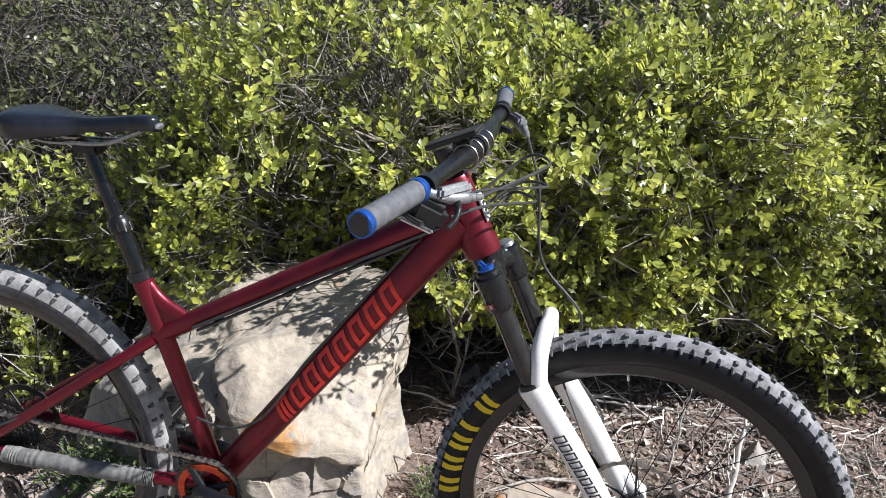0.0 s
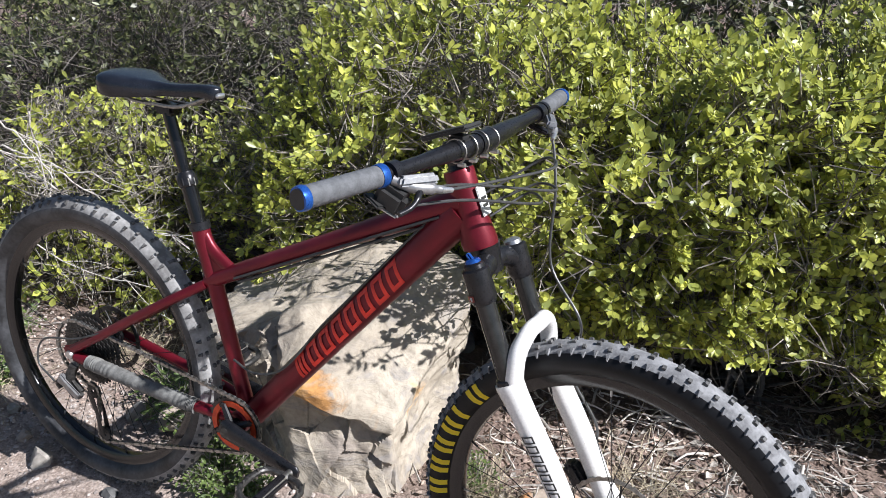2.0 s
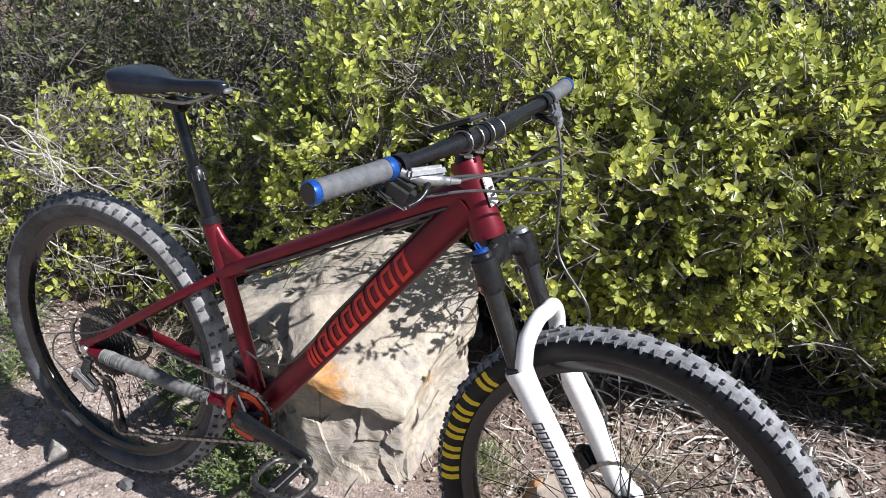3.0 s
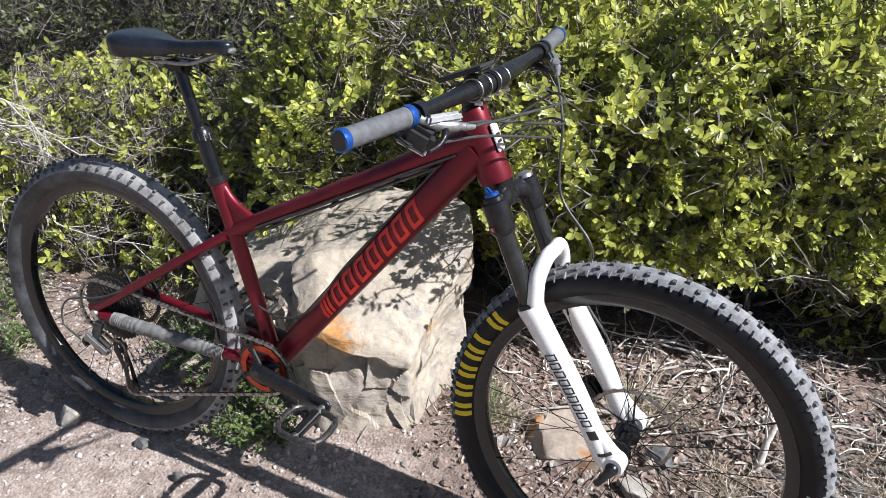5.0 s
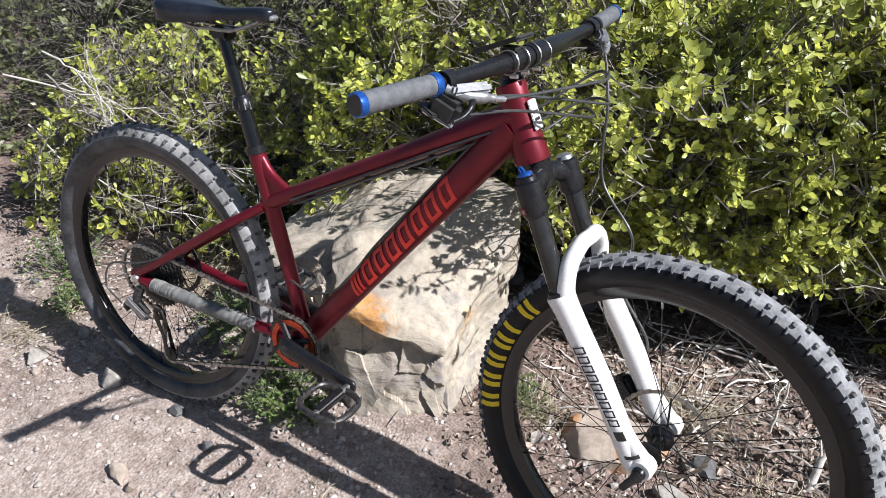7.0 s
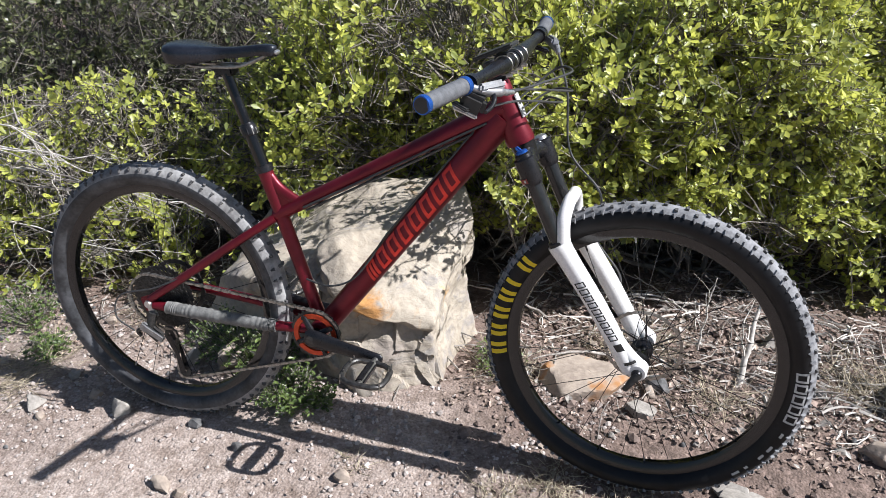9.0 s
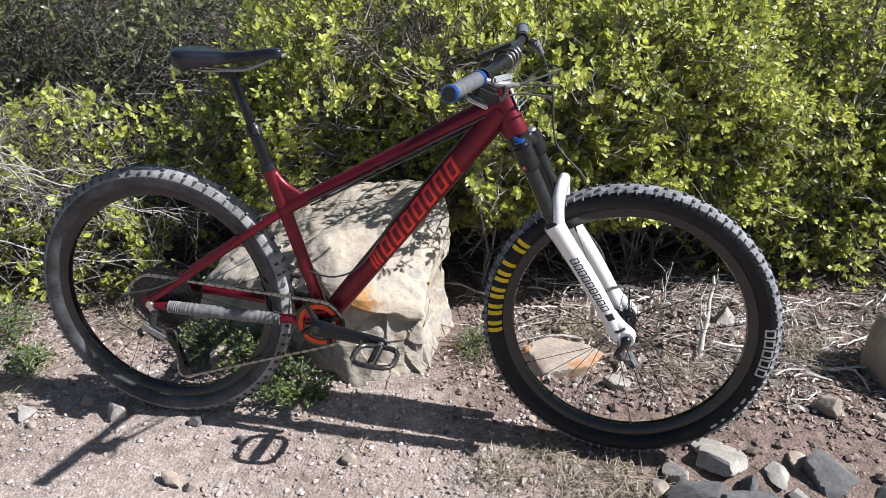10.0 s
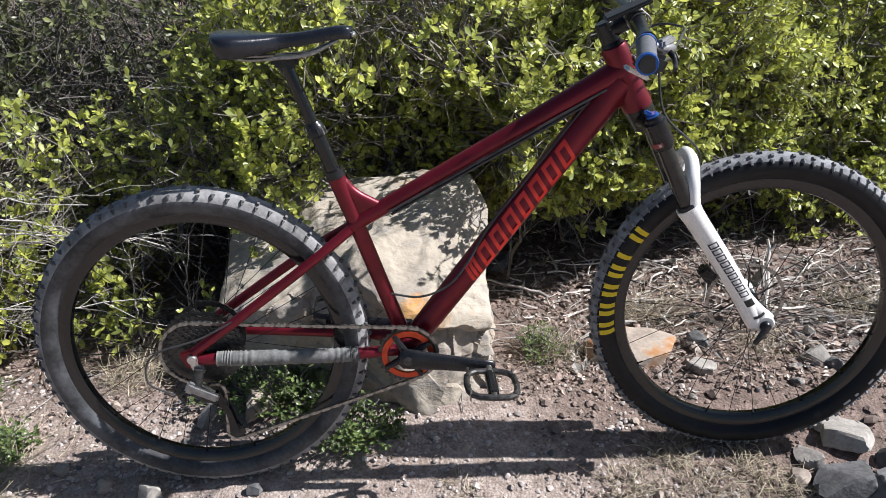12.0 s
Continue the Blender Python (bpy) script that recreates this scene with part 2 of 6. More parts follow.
def gear(r, teeth, tooth, thick, inner, y=0.0, holes=0):
    """A toothed ring about the y axis."""
    n = teeth * 4
    V, F = [], []
    for s in (-1, 1):
        for i in range(n):
            a = 2 * math.pi * i / n
            ro = r + (tooth if i % 4 in (1, 2) else 0)
            V += [(ro * math.cos(a), y + s * thick / 2, ro * math.sin(a)), (inner * math.cos(a), y + s * thick / 2, inner * math.sin(a))]
    for i in range(n):
        j = (i + 1) % n
        a, b = 2 * n, 0
        F += [(2 * i, 2 * j, 2 * j + 1, 2 * i + 1), (a + 2 * i + 1, a + 2 * j + 1, a + 2 * j, a + 2 * i),
              (2 * i, a + 2 * i, a + 2 * j, 2 * j), (2 * i + 1, 2 * j + 1, a + 2 * j + 1, a + 2 * i + 1)]
    return V, F


def lattice(P, seed):
    """Smooth value noise, 0 to 1, at the rows of P (one cell a unit)."""
    P = np.asarray(P, dtype=np.float64)
    I = np.floor(P).astype(np.int64)
    f = P - I
    f = f * f * (3 - 2 * f)
    out = np.zeros(len(P))
    for dx in (0, 1):
        for dy in (0, 1):
            for dz in (0, 1):
                h = (I[:, 0] + dx) * 374761393 + (I[:, 1] + dy) * 668265263 + (I[:, 2] + dz) * 2147483647 + seed * 974711
                h = (h ^ (h >> 13)) * 1274126177
                h = ((h ^ (h >> 16)) & 0xFFFFF) / 1048575.0
                w = (f[:, 0] if dx else 1 - f[:, 0]) * (f[:, 1] if dy else 1 - f[:, 1]) * (f[:, 2] if dz else 1 - f[:, 2])
                out += w * h
    return out


def fbm(P, scale, octaves=4, seed=0, gain=0.5):
    out, amp, tot = 0, 1.0, 0.0
    for o in range(octaves):
        out = out + amp * lattice(np.asarray(P) * scale * 2 ** o + 17.3 * o, seed + o)
        tot += amp
        amp *= gain
    return out / tot - 0.5


def ground_z(x, y):
    """The height of the earth: a level track that falls away under the bushes."""
    x, y = np.atleast_1d(np.asarray(x, float)), np.atleast_1d(np.asarray(y, float))
    P = np.c_[x, y, np.zeros_like(x)]
    z = -0.06 - 0.022 * (np.clip(x, -4, 4) + 0.4) - np.clip(y - 1.15, 0, 2.2) * 0.17
    rough = 0.35 + 0.65 * np.clip((y - 1.1) / 0.5, 0, 1)
    return z + rough * (0.05 * fbm(P, 2.2, 3, 5) + 0.022 * fbm(P, 11, 3, 9)) + 0.006 * fbm(P, 45, 2, 12)


def gz(x, y):
    return float(ground_z(x, y)[0])


# ---- earth ----
def earth_material():
    m = bpy.data.materials.new("sandy_earth")
    m.use_nodes = True
    nodes, link = m.node_tree.nodes, m.node_tree.links.new
    b = nodes["Principled BSDF"]
    tc = nodes.new("ShaderNodeTexCoord")

    def noise_at(scale, detail=5.0):
        n = nodes.new("ShaderNodeTexNoise")
        n.inputs["Scale"].default_value, n.inputs["Detail"].default_value, n.inputs["Roughness"].default_value = scale, detail, 0.62
        link(tc.outputs["Object"], n.inputs["Vector"])
        return n

    def ramp_of(source, stops):
        r = nodes.new("ShaderNodeValToRGB")
        for k, (at, c) in enumerate(stops):
            e = r.color_ramp.elements[k] if k < 2 else r.color_ramp.elements.new(at)
            e.position, e.color = at, (*c, 1)
        link(source, r.inputs["Fac"])
        return r

    broad, grain, fine = noise_at(2.6), noise_at(26), noise_at(170, 3.0)
    sand = ramp_of(broad.outputs["Fac"], [(0.32, (0.292, 0.237, 0.208)), (0.62, (0.445, 0.384, 0.346))])
    spots = ramp_of(grain.outputs["Fac"], [(0.36, (0.55, 0.5, 0.46)), (0.56, (1, 1, 1))])
    bits = ramp_of(fine.outputs["Fac"], [(0.3, (0.6, 0.55, 0.5)), (0.6, (1.12, 1.1, 1.08))])
    soil = ramp_of(grain.outputs["Fac"], [(0.3, (0.10, 0.074, 0.062)), (0.7, (0.28, 0.21, 0.18))])
    m1, m2, m3 = (nodes.new("ShaderNodeMixRGB") for _ in range(3))
    for mx, kind in ((m1, "MULTIPLY"), (m2, "MULTIPLY"), (m3, "MIX")):
        mx.blend_type = kind
    vor = nodes.new("ShaderNodeTexVoronoi")
    vor.inputs["Scale"].default_value = 120.0
    link(tc.outputs["Object"], vor.inputs["Vector"])
    grey = nodes.new("ShaderNodeSeparateColor")
    link(vor.outputs["Color"], grey.inputs[0])
    chip = ramp_of(grey.outputs[0], [(0.0, (0.66, 0.63, 0.6)), (0.6, (0.98, 0.97, 0.96)), (1.0, (1.28, 1.27, 1.25))])
    m4 = nodes.new("ShaderNodeMixRGB")
    m4.blend_type = "MULTIPLY"
    m4.inputs["Fac"].default_value = 0.6
    m1.inputs["Fac"].default_value = 0.7
    m2.inputs["Fac"].default_value = 0.8
    link(sand.outputs[0], m1.inputs[1])
    link(spots.outputs[0], m1.inputs[2])
    # beyond the trodden track the sand gives way to darker soil
    sep, edge, wob = nodes.new("ShaderNodeSeparateXYZ"), nodes.new("ShaderNodeMapRange"), nodes.new("ShaderNodeMath")
    link(tc.outputs["Object"], sep.inputs[0])
    wob.operation = "MULTIPLY_ADD"
    link(broad.outputs["Fac"], wob.inputs[0])
    wob.inputs[1].default_value = 0.5
    link(sep.outputs["Y"], wob.inputs[2])
    edge.inputs["From Min"].default_value, edge.inputs["From Max"].default_value = 1.3, 1.6
    east, more = nodes.new("ShaderNodeMapRange"), nodes.new("ShaderNodeMath")
    east.inputs["From Min"].default_value, east.inputs["From Max"].default_value = -0.4, 0.25
    east.inputs["To Max"].default_value = 0.7
    link(sep.outputs["X"], east.inputs["Value"])
    link(east.outputs[0], more.inputs[0])
    link(wob.outputs[0], more.inputs[1])
    link(more.outputs[0], edge.inputs["Value"])
    link(edge.outputs[0], m3.inputs["Fac"])
    link(m1.outputs[0], m3.inputs[1])
    link(soil.outputs[0], m3.inputs[2])
    link(m3.outputs[0], m2.inputs[1])
    link(bits.outputs[0], m2.inputs[2])
    link(m2.outputs[0], m4.inputs[1])
    link(chip.outputs[0], m4.inputs[2])
    link(m4.outputs[0], b.inputs["Base Color"])
    b.inputs["Roughness"].default_value = 0.93
    h = nodes.new("ShaderNodeMath")
    h.operation = "MULTIPLY_ADD"
    link(fine.outputs["Fac"], h.inputs[0])
    h.inputs[1].default_value = 0.3
    link(grain.outputs["Fac"], h.inputs[2])
    bp = nodes.new("ShaderNodeBump")
    bp.inputs["Strength"].default_value, bp.inputs["Distance"].default_value = 0.65, 0.012
    low, h2 = nodes.new("ShaderNodeMath"), nodes.new("ShaderNodeMath")
    low.operation, h2.operation = "MULTIPLY", "MULTIPLY_ADD"
    link(vor.outputs["Distance"], low.inputs[0])
    low.inputs[1].default_value = -0.35
    link(grey.outputs[1], h2.inputs[0])
    h2.inputs[1].default_value = 0.14
    link(h.outputs[0], h2.inputs[2])
    total = nodes.new("ShaderNodeMath")
    link(low.outputs[0], total.inputs[0])
    link(h2.outputs[0], total.inputs[1])
    link(total.outputs[0], bp.inputs["Height"])
    link(bp.outputs[0], b.inputs["Normal"])
    return m


def axis_steps(lo, hi, step, far):
    mid = np.arange(lo, hi + step / 2, step)
    out = np.geomspace(step * 1.5, far, 26)
    return np.concatenate([lo - out[::-1], mid, hi + out])


gx, gy = axis_steps(-2.4, 1.9, 0.016, 400), axis_steps(-0.2, 2.6, 0.016, 400)
XX, YY = np.meshgrid(gx, gy)
ZZ = ground_z(XX.ravel(), YY.ravel())
gi = np.arange(len(gx) * len(gy)).reshape(len(gy), len(gx))
GF = np.stack([gi[:-1, :-1], gi[:-1, 1:], gi[1:, 1:], gi[1:, :-1]], -1).reshape(-1, 4)
ground = mesh("ground", np.c_[XX.ravel(), YY.ravel(), ZZ], GF, earth_material(), smooth=True)
tagged(ground, "pale sandy trail with fine gravel, darker soil beside it", "ground", kind="structure")


# ---- boulder and stones ----
def rock_material():
    m = bpy.data.materials.new("cream_sandstone")
    m.use_nodes = True
    nodes, link = m.node_tree.nodes, m.node_tree.links.new
    b = nodes["Principled BSDF"]
    tc = nodes.new("ShaderNodeTexCoord")

    def noise_at(scale, detail=6.0, stretch=None, warp=0.0):
        n = nodes.new("ShaderNodeTexNoise")
        n.inputs["Scale"].default_value, n.inputs["Detail"].default_value, n.inputs["Roughness"].default_value = scale, detail, 0.6
        n.inputs["Distortion"].default_value = warp
        if stretch:
            mp = nodes.new("ShaderNodeMapping")
            mp.inputs["Scale"].default_value = stretch
            mp.inputs["Rotation"].default_value = (0.3, 0.5, 0.4)
            link(tc.outputs["Object"], mp.inputs["Vector"])
            link(mp.outputs[0], n.inputs["Vector"])
        else:
            link(tc.outputs["Object"], n.inputs["Vector"])
        return n

    def ramp_of(n, *stops):
        r = nodes.new("ShaderNodeValToRGB")
        for k, (at, c) in enumerate(stops):
            e = r.color_ramp.elements[k] if k < 2 else r.color_ramp.elements.new(at)
            e.position, e.color = at, (*c, 1)
        link(n.outputs["Fac"], r.inputs["Fac"])
        return r

    def mixed(fac, a, c, kind="MIX"):
        mx = nodes.new("ShaderNodeMixRGB")
        mx.blend_type = kind
        link(fac, mx.inputs["Fac"])
        link(a, mx.inputs["Color1"])
        if isinstance(c, tuple):
            mx.inputs["Color2"].default_value = (*c, 1)
        else:
            link(c, mx.inputs["Color2"])
        return mx.outputs[0]

    broad, veins, fine, rust = noise_at(4.5, warp=0.6), noise_at(7, 6, (1, 1.6, 2.6), 1.2), noise_at(60), noise_at(3.4, 4, None, 0.8)
    base = ramp_of(broad, (0.3, (0.25, 0.22, 0.19)), (0.45, (0.38, 0.33, 0.262)), (0.66, (0.465, 0.412, 0.335)))
    grey = ramp_of(veins, (0.52, (0, 0, 0)), (0.66, (1, 1, 1)))
    col = mixed(grey.outputs[0], base.outputs[0], (0.3, 0.275, 0.25))
    orange = ramp_of(rust, (0.66, (0, 0, 0)), (0.76, (1, 1, 1)))
    col = mixed(orange.outputs[0], col, (0.46, 0.3, 0.16))
    for (px, py, pz), size, tint in (((-0.585, 1.165, 0.19), 0.065, (0.48, 0.23, 0.06)), ((-0.43, 1.36, 0.12), 0.055, (0.56, 0.37, 0.19)), ((-0.63, 1.15, 0.215), 0.03, (0.5, 0.28, 0.1)), ((-0.47, 1.66, 0.22), 0.07, (0.55, 0.36, 0.2)), ((-0.40, 1.33, 0.20), 0.05, (0.58, 0.42, 0.24)), ((-0.52, 1.15, 0.06), 0.085, (0.29, 0.25, 0.215)), ((-0.40, 1.20, 0.0), 0.06, (0.27, 0.24, 0.21))):
        gap, wob, fall = nodes.new("ShaderNodeVectorMath"), nodes.new("ShaderNodeMath"), nodes.new("ShaderNodeMapRange")
        gap.operation, wob.operation = "DISTANCE", "MULTIPLY_ADD"
        link(tc.outputs["Object"], gap.inputs[0])
        gap.inputs[1].default_value = (px, py, pz)
        link(veins.outputs["Fac"], wob.inputs[0])
        wob.inputs[1].default_value = size * 2.4
        link(gap.outputs["Value"], wob.inputs[2])
        fall.inputs["From Min"].default_value, fall.inputs["From Max"].default_value = size * 1.55, size * 2.05
        fall.inputs["To Min"].default_value, fall.inputs["To Max"].default_value = 0.9, 0.0
        link(wob.outputs[0], fall.inputs["Value"])
        col = mixed(fall.outputs[0], col, tint)
    spots = ramp_of(fine, (0.3, (0.72, 0.7, 0.68)), (0.55, (1, 1, 1)))
    one = nodes.new("ShaderNodeValue")
    one.outputs[0].default_value = 0.8
    col = mixed(one.outputs[0], col, spots.outputs[0], "MULTIPLY")
    link(col, b.inputs["Base Color"])
    b.inputs["Roughness"].default_value = 0.9
    h = nodes.new("ShaderNodeMath")
    h.operation = "MULTIPLY_ADD"
    link(fine.outputs["Fac"], h.inputs[0])
    h.inputs[1].default_value = 0.25
    link(veins.outputs["Fac"], h.inputs[2])
    # split flakes: each with its own level, thin cracks between them
    bend = nodes.new("ShaderNodeVectorMath")
    bend.operation = "MULTIPLY_ADD"
    link(broad.outputs["Color"], bend.inputs[0])
    bend.inputs[1].default_value = (0.45, 0.45, 0.45)
    link(tc.outputs["Object"], bend.inputs[2])
    last = h.outputs[0]
    for scale, level_gain, crack_gain in ((4.2, 1.3, 0.0), (11.0, 0.42, 0.0)):
        flake, edge = nodes.new("ShaderNodeTexVoronoi"), nodes.new("ShaderNodeTexVoronoi")
        edge.feature = "DISTANCE_TO_EDGE"
        for v in (flake, edge):
            v.inputs["Scale"].default_value = scale
            link(bend.outputs[0], v.inputs["Vector"])
        chan, crack = nodes.new("ShaderNodeSeparateColor"), nodes.new("ShaderNodeMapRange")
        link(flake.outputs["Color"], chan.inputs[0])
        crack.inputs["From Max"].default_value = 0.035
        link(edge.outputs["Distance"], crack.inputs["Value"])
        for source, gain in ((chan.outputs[0], level_gain), (crack.outputs[0], crack_gain)):
            add = nodes.new("ShaderNodeMath")
            add.operation = "MULTIPLY_ADD"
            link(source, add.inputs[0])
            add.inputs[1].default_value = gain
            link(last, add.inputs[2])
            last = add.outputs[0]
    bp = nodes.new("ShaderNodeBump")
    bp.inputs["Strength"].default_value, bp.inputs["Distance"].default_value = 0.75, 0.012
    link(last, bp.inputs["Height"])
    link(bp.outputs[0], b.inputs["Normal"])
    return m


def cut_stone(centre, cuts, level=5, rough=0.012, seed=1, soft=0.03, chips=0.0, ledge=None, facets=0, step=0.0, strata=None, rubble=None):
    """A stone split along flat faces: cuts are (normal, a point of the face); its skin is roughened."""
    bm = bmesh.new()
    bmesh.ops.create_icosphere(bm, subdivisions=level, radius=1)
    bm.verts.index_update()
    D = np.array([v.co[:] for v in bm.verts])
    F = [tuple(v.index for v in f.verts) for f in bm.faces]
    bm.free()
    D /= np.linalg.norm(D, axis=1)[:, None]
    c = np.array(centre)
    rs = []
    for n, p in cuts:
        n = np.array(n, float)
        n /= np.linalg.norm(n)
        h = (np.array(p) - c) @ n
        cosv = D @ n
        rs.append(np.where(cosv > 0.02, h / np.maximum(cosv, 0.02), 50.0))
    rs = np.array(rs)
    r = -soft * np.log(np.exp(-np.minimum(rs, 3) / soft).sum(0))
    P = D * r[:, None]
    r = r + rough * 2 * fbm(P + c, 5, 4, seed) + rough * 0.8 * fbm(P + c, 22, 3, seed + 7)
    if facets:
        pick = np.random.default_rng(seed + 50)
        W = D * r[:, None] + 0.02 * np.stack([fbm(D * 0.5, 12, 2, seed + k) for k in range(3)], -1)
        seeds = W[pick.choice(len(W), facets, replace=False)]
        tilt = pick.normal(0, 0.12, (facets, 3))
        lift = pick.uniform(-1, 1, facets) * step
        for w in np.array_split(np.arange(len(W)), 40):
            gap = W[w][:, None] - seeds[None]
            r[w] = r[w] + (lift + (gap * tilt).sum(2) + 0.7 * (gap ** 2).sum(2)).min(1)
    if chips:
        steps = fbm(P + c, 6.5, 2, seed + 3)
        r = r - chips * np.clip((steps - 0.06) * 12, 0, 1) + chips * 0.6 * np.clip((-steps - 0.1) * 14, 0, 1)
    if strata:
        n, gain = strata
        W = D * r[:, None] + c
        lev = W @ np.array(n) * 15 + 2.2 * fbm(W, 3.0, 3, seed + 21)
        part_way = lev - np.floor(lev)
        r = r + gain * (np.clip(part_way / 0.8, 0, 1) - np.clip((part_way - 0.8) / 0.2, 0, 1)) * (0.4 + 1.6 * np.clip(fbm(W, 4, 2, seed + 23) + 0.2, 0, 0.6))
        gap = np.abs(fbm(W, 4.0, 3, seed + 25))
        r = r - gain * 1.4 * np.clip(1 - gap / 0.022, 0, 1) * np.clip(fbm(W, 2.5, 2, seed + 27) * 8, 0, 1)
    if ledge:
        n, p, deep = ledge
        W = D * r[:, None] + c
        side = (W - np.array(p)) @ np.array(n) + 0.05 * fbm(W, 9, 3, seed + 11)
        r = r - deep * np.clip(-side / 0.012, 0, 1) * (0.75 + 0.9 * fbm(W, 14, 3, seed + 13))
    if rubble:
        # below this level the stone is broken into small blocks that stand in and out
        n, p, many, deep = rubble
        pick = np.random.default_rng(seed + 80)
        W = D * r[:, None] + c
        side = (W - np.array(p)) @ np.array(n) + 0.05 * fbm(W, 9, 3, seed + 11)
        below = np.nonzero((side < 0.004) & (W[:, 1] < 1.32))[0]
        Q = W[below] + 0.012 * np.stack([fbm(W[below], 16, 2, seed + 31 + k) for k in range(3)], -1)
        seeds = Q[pick.choice(len(Q), many, replace=False)]
        stretch = np.array([1.0, 1.0, 0.75])
        stand = pick.uniform(-0.85, 0.3, many) * deep
        tilt = pick.normal(0, 0.22, (many, 3))
        for w in np.array_split(np.arange(len(below)), 30):
            gap = (Q[w][:, None] - seeds[None]) * stretch
            own = (gap ** 2).sum(2).argmin(1)
            r[below[w]] = r[below[w]] + (stand[own] + (gap[np.arange(len(w)), own] * tilt[own]).sum(1)) * np.clip(-side[below[w]] / 0.02, 0, 1) * np.clip((1.30 - W[below[w], 1]) / 0.06, 0, 1)
    return D * r[:, None], F


ROCK = rock_material()
BOULDER = (-0.72, 1.42, 0.06)
V, F = cut_stone(BOULDER, [
    ((0.46, -0.30, 0.83), (-0.5225, 1.232, 0.2015)),    # broad sloping face
    ((-0.05, 0.10, 1.0), (-0.70, 1.50, 0.315)),         # top
    ((1.0, -0.10, 0.16), (-0.385, 1.40, 0.05)),         # end
    ((0.40, -0.88, 0.20), (-0.52, 1.155, 0.05)),        # foot below the crack
    ((-0.30, -0.95, 0.02), (-0.75, 1.13, 0.0)),
    ((-0.10, -0.62, 0.78), (-0.75, 1.25, 0.29)),
    ((-0.55, -0.8, 0.25), (-1.0, 1.20, 0.10)),
    ((-1.0, 0.0, 0.25), (-1.20, 1.40, 0.05)),
    ((-0.45, -0.1, 0.9), (-0.95, 1.45, 0.25)),
    ((0.72, -0.68, 0.08), (-0.365, 1.215, 0.0)),
    ((0.8, 0.6, 0.05), (-0.395, 1.58, 0.1)),
    ((0.0, 1.0, 0.3), (-0.70, 1.85, 0.10)),
    ((0.0, 0.0, -1.0), (-0.70, 1.42, -0.30)),
], level=8, rough=0.010, seed=4, soft=0.004, chips=0.007, facets=46, step=0.010, strata=((0.28, -0.5, 0.82), 0.006),
    ledge=((0.42, -0.12, 0.90), (-0.52, 1.185, 0.160), 0.026), rubble=((0.42, -0.12, 0.90), (-0.52, 1.185, 0.155), 70, 0.017))
boulder = mesh("boulder", V + np.array(BOULDER), F, ROCK, smooth=True)
boulder.data.set_sharp_from_angle(angle=radians(20))
tagged(boulder, "large cream sandstone boulder with rust stains and flat split faces", "boulder")


# ---- bicycle ----
R = 0.370                       # wheel radius, tread included
bicycle = new("bicycle")
bicycle.matrix_world = Matrix.Translation((-1.077, 0.982, 0.302)) @ pose(0, 0, 0, 0, 0, 1.5) @ pose(0, 0, 0, -9.0) @ Matrix.Translation((0, 0, -R))
tagged(bicycle, "red hardtail mountain bike with white fork leaning beside the boulder", "bicycle")


def at(x, z, y=0.0):
    """A point of the bike: x ahead of and z above the rear axle, y to the bike's left."""
    return Vector((x, y, z + R))


STEER_LOW, STEER_TOP = at(0.940, 0.460), at(0.888, 0.580)
STEER = (STEER_TOP - STEER_LOW).normalized()
AHEAD = Vector((STEER.z, 0, -STEER.x))
TURNED = -7.2
steered = Matrix.Translation(STEER_LOW + Vector((0, 0.008, 0))) @ Matrix.Rotation(radians(TURNED), 4, STEER) @ Matrix.Translation(-STEER_LOW)
fork_turn = Matrix.Translation(STEER_LOW + Vector((0, 0.008, 0))) @ Matrix.Rotation(radians(-6.0), 4, STEER) @ Matrix.Translation(-STEER_LOW)
FRONT_AXLE = at(1.222, -0.0125)
BB = at(0.450, -0.040)


def part(name, piece, material, parent, label="", smooth=True, crease=35):
    return mesh(name, piece[0], piece[1], material, parent, label, smooth, None, crease if smooth else None)


# frame
head_tube = tube([STEER_LOW - STEER * 0.002, STEER_LOW + STEER * 0.008, STEER_LOW + STEER * 0.03, STEER_TOP - STEER * 0.03, STEER_TOP - STEER * 0.004, STEER_TOP],
                 [0.030, 0.031, 0.0285, 0.0255, 0.026, 0.0245], 28)
bike_frame = part("bike_frame", head_tube, RED, bicycle, "satin dark red aluminium frame")
DT0, DT1 = at(0.462, -0.032), at(0.905, 0.513)
dt_pts = [DT0.lerp(DT1, t) for t in (0, 0.12, 0.5, 0.85, 1)]
part("down_tube", tube(dt_pts, [0.026, 0.027, 0.0285, 0.031, 0.033], 28, 0.92), RED, bike_frame)
TT0, TT1 = at(0.352, 0.247), at(0.905, 0.532)
part("top_tube", tube([TT0.lerp(TT1, t) for t in (0, 0.15, 0.6, 0.9, 1)], [0.0165, 0.0168, 0.018, 0.023, 0.025], 24, 1.1), RED, bike_frame)
ST1 = at(0.330, 0.366)
part("seat_tube", tube([BB.lerp(ST1, t) for t in (0, 0.3, 0.75, 0.97, 1)], [0.0165, 0.0165, 0.017, 0.0185, 0.0185], 24), RED, bike_frame)
gusset = tube(spline([at(0.338, 0.345), at(0.366, 0.312), at(0.412, 0.283)], 6), [0.0165] * 3 + [0.0155] * 4 + [0.015] * 3 + [0.0145] * 3, 16, 0.75)
part("gusset", gusset, RED, bike_frame)
web = [tuple(at(x, z, y)) for y in (-0.0095, 0.0095) for x, z in ((0.334, 0.335), (0.405, 0.281), (0.380, 0.262), (0.352, 0.262))]
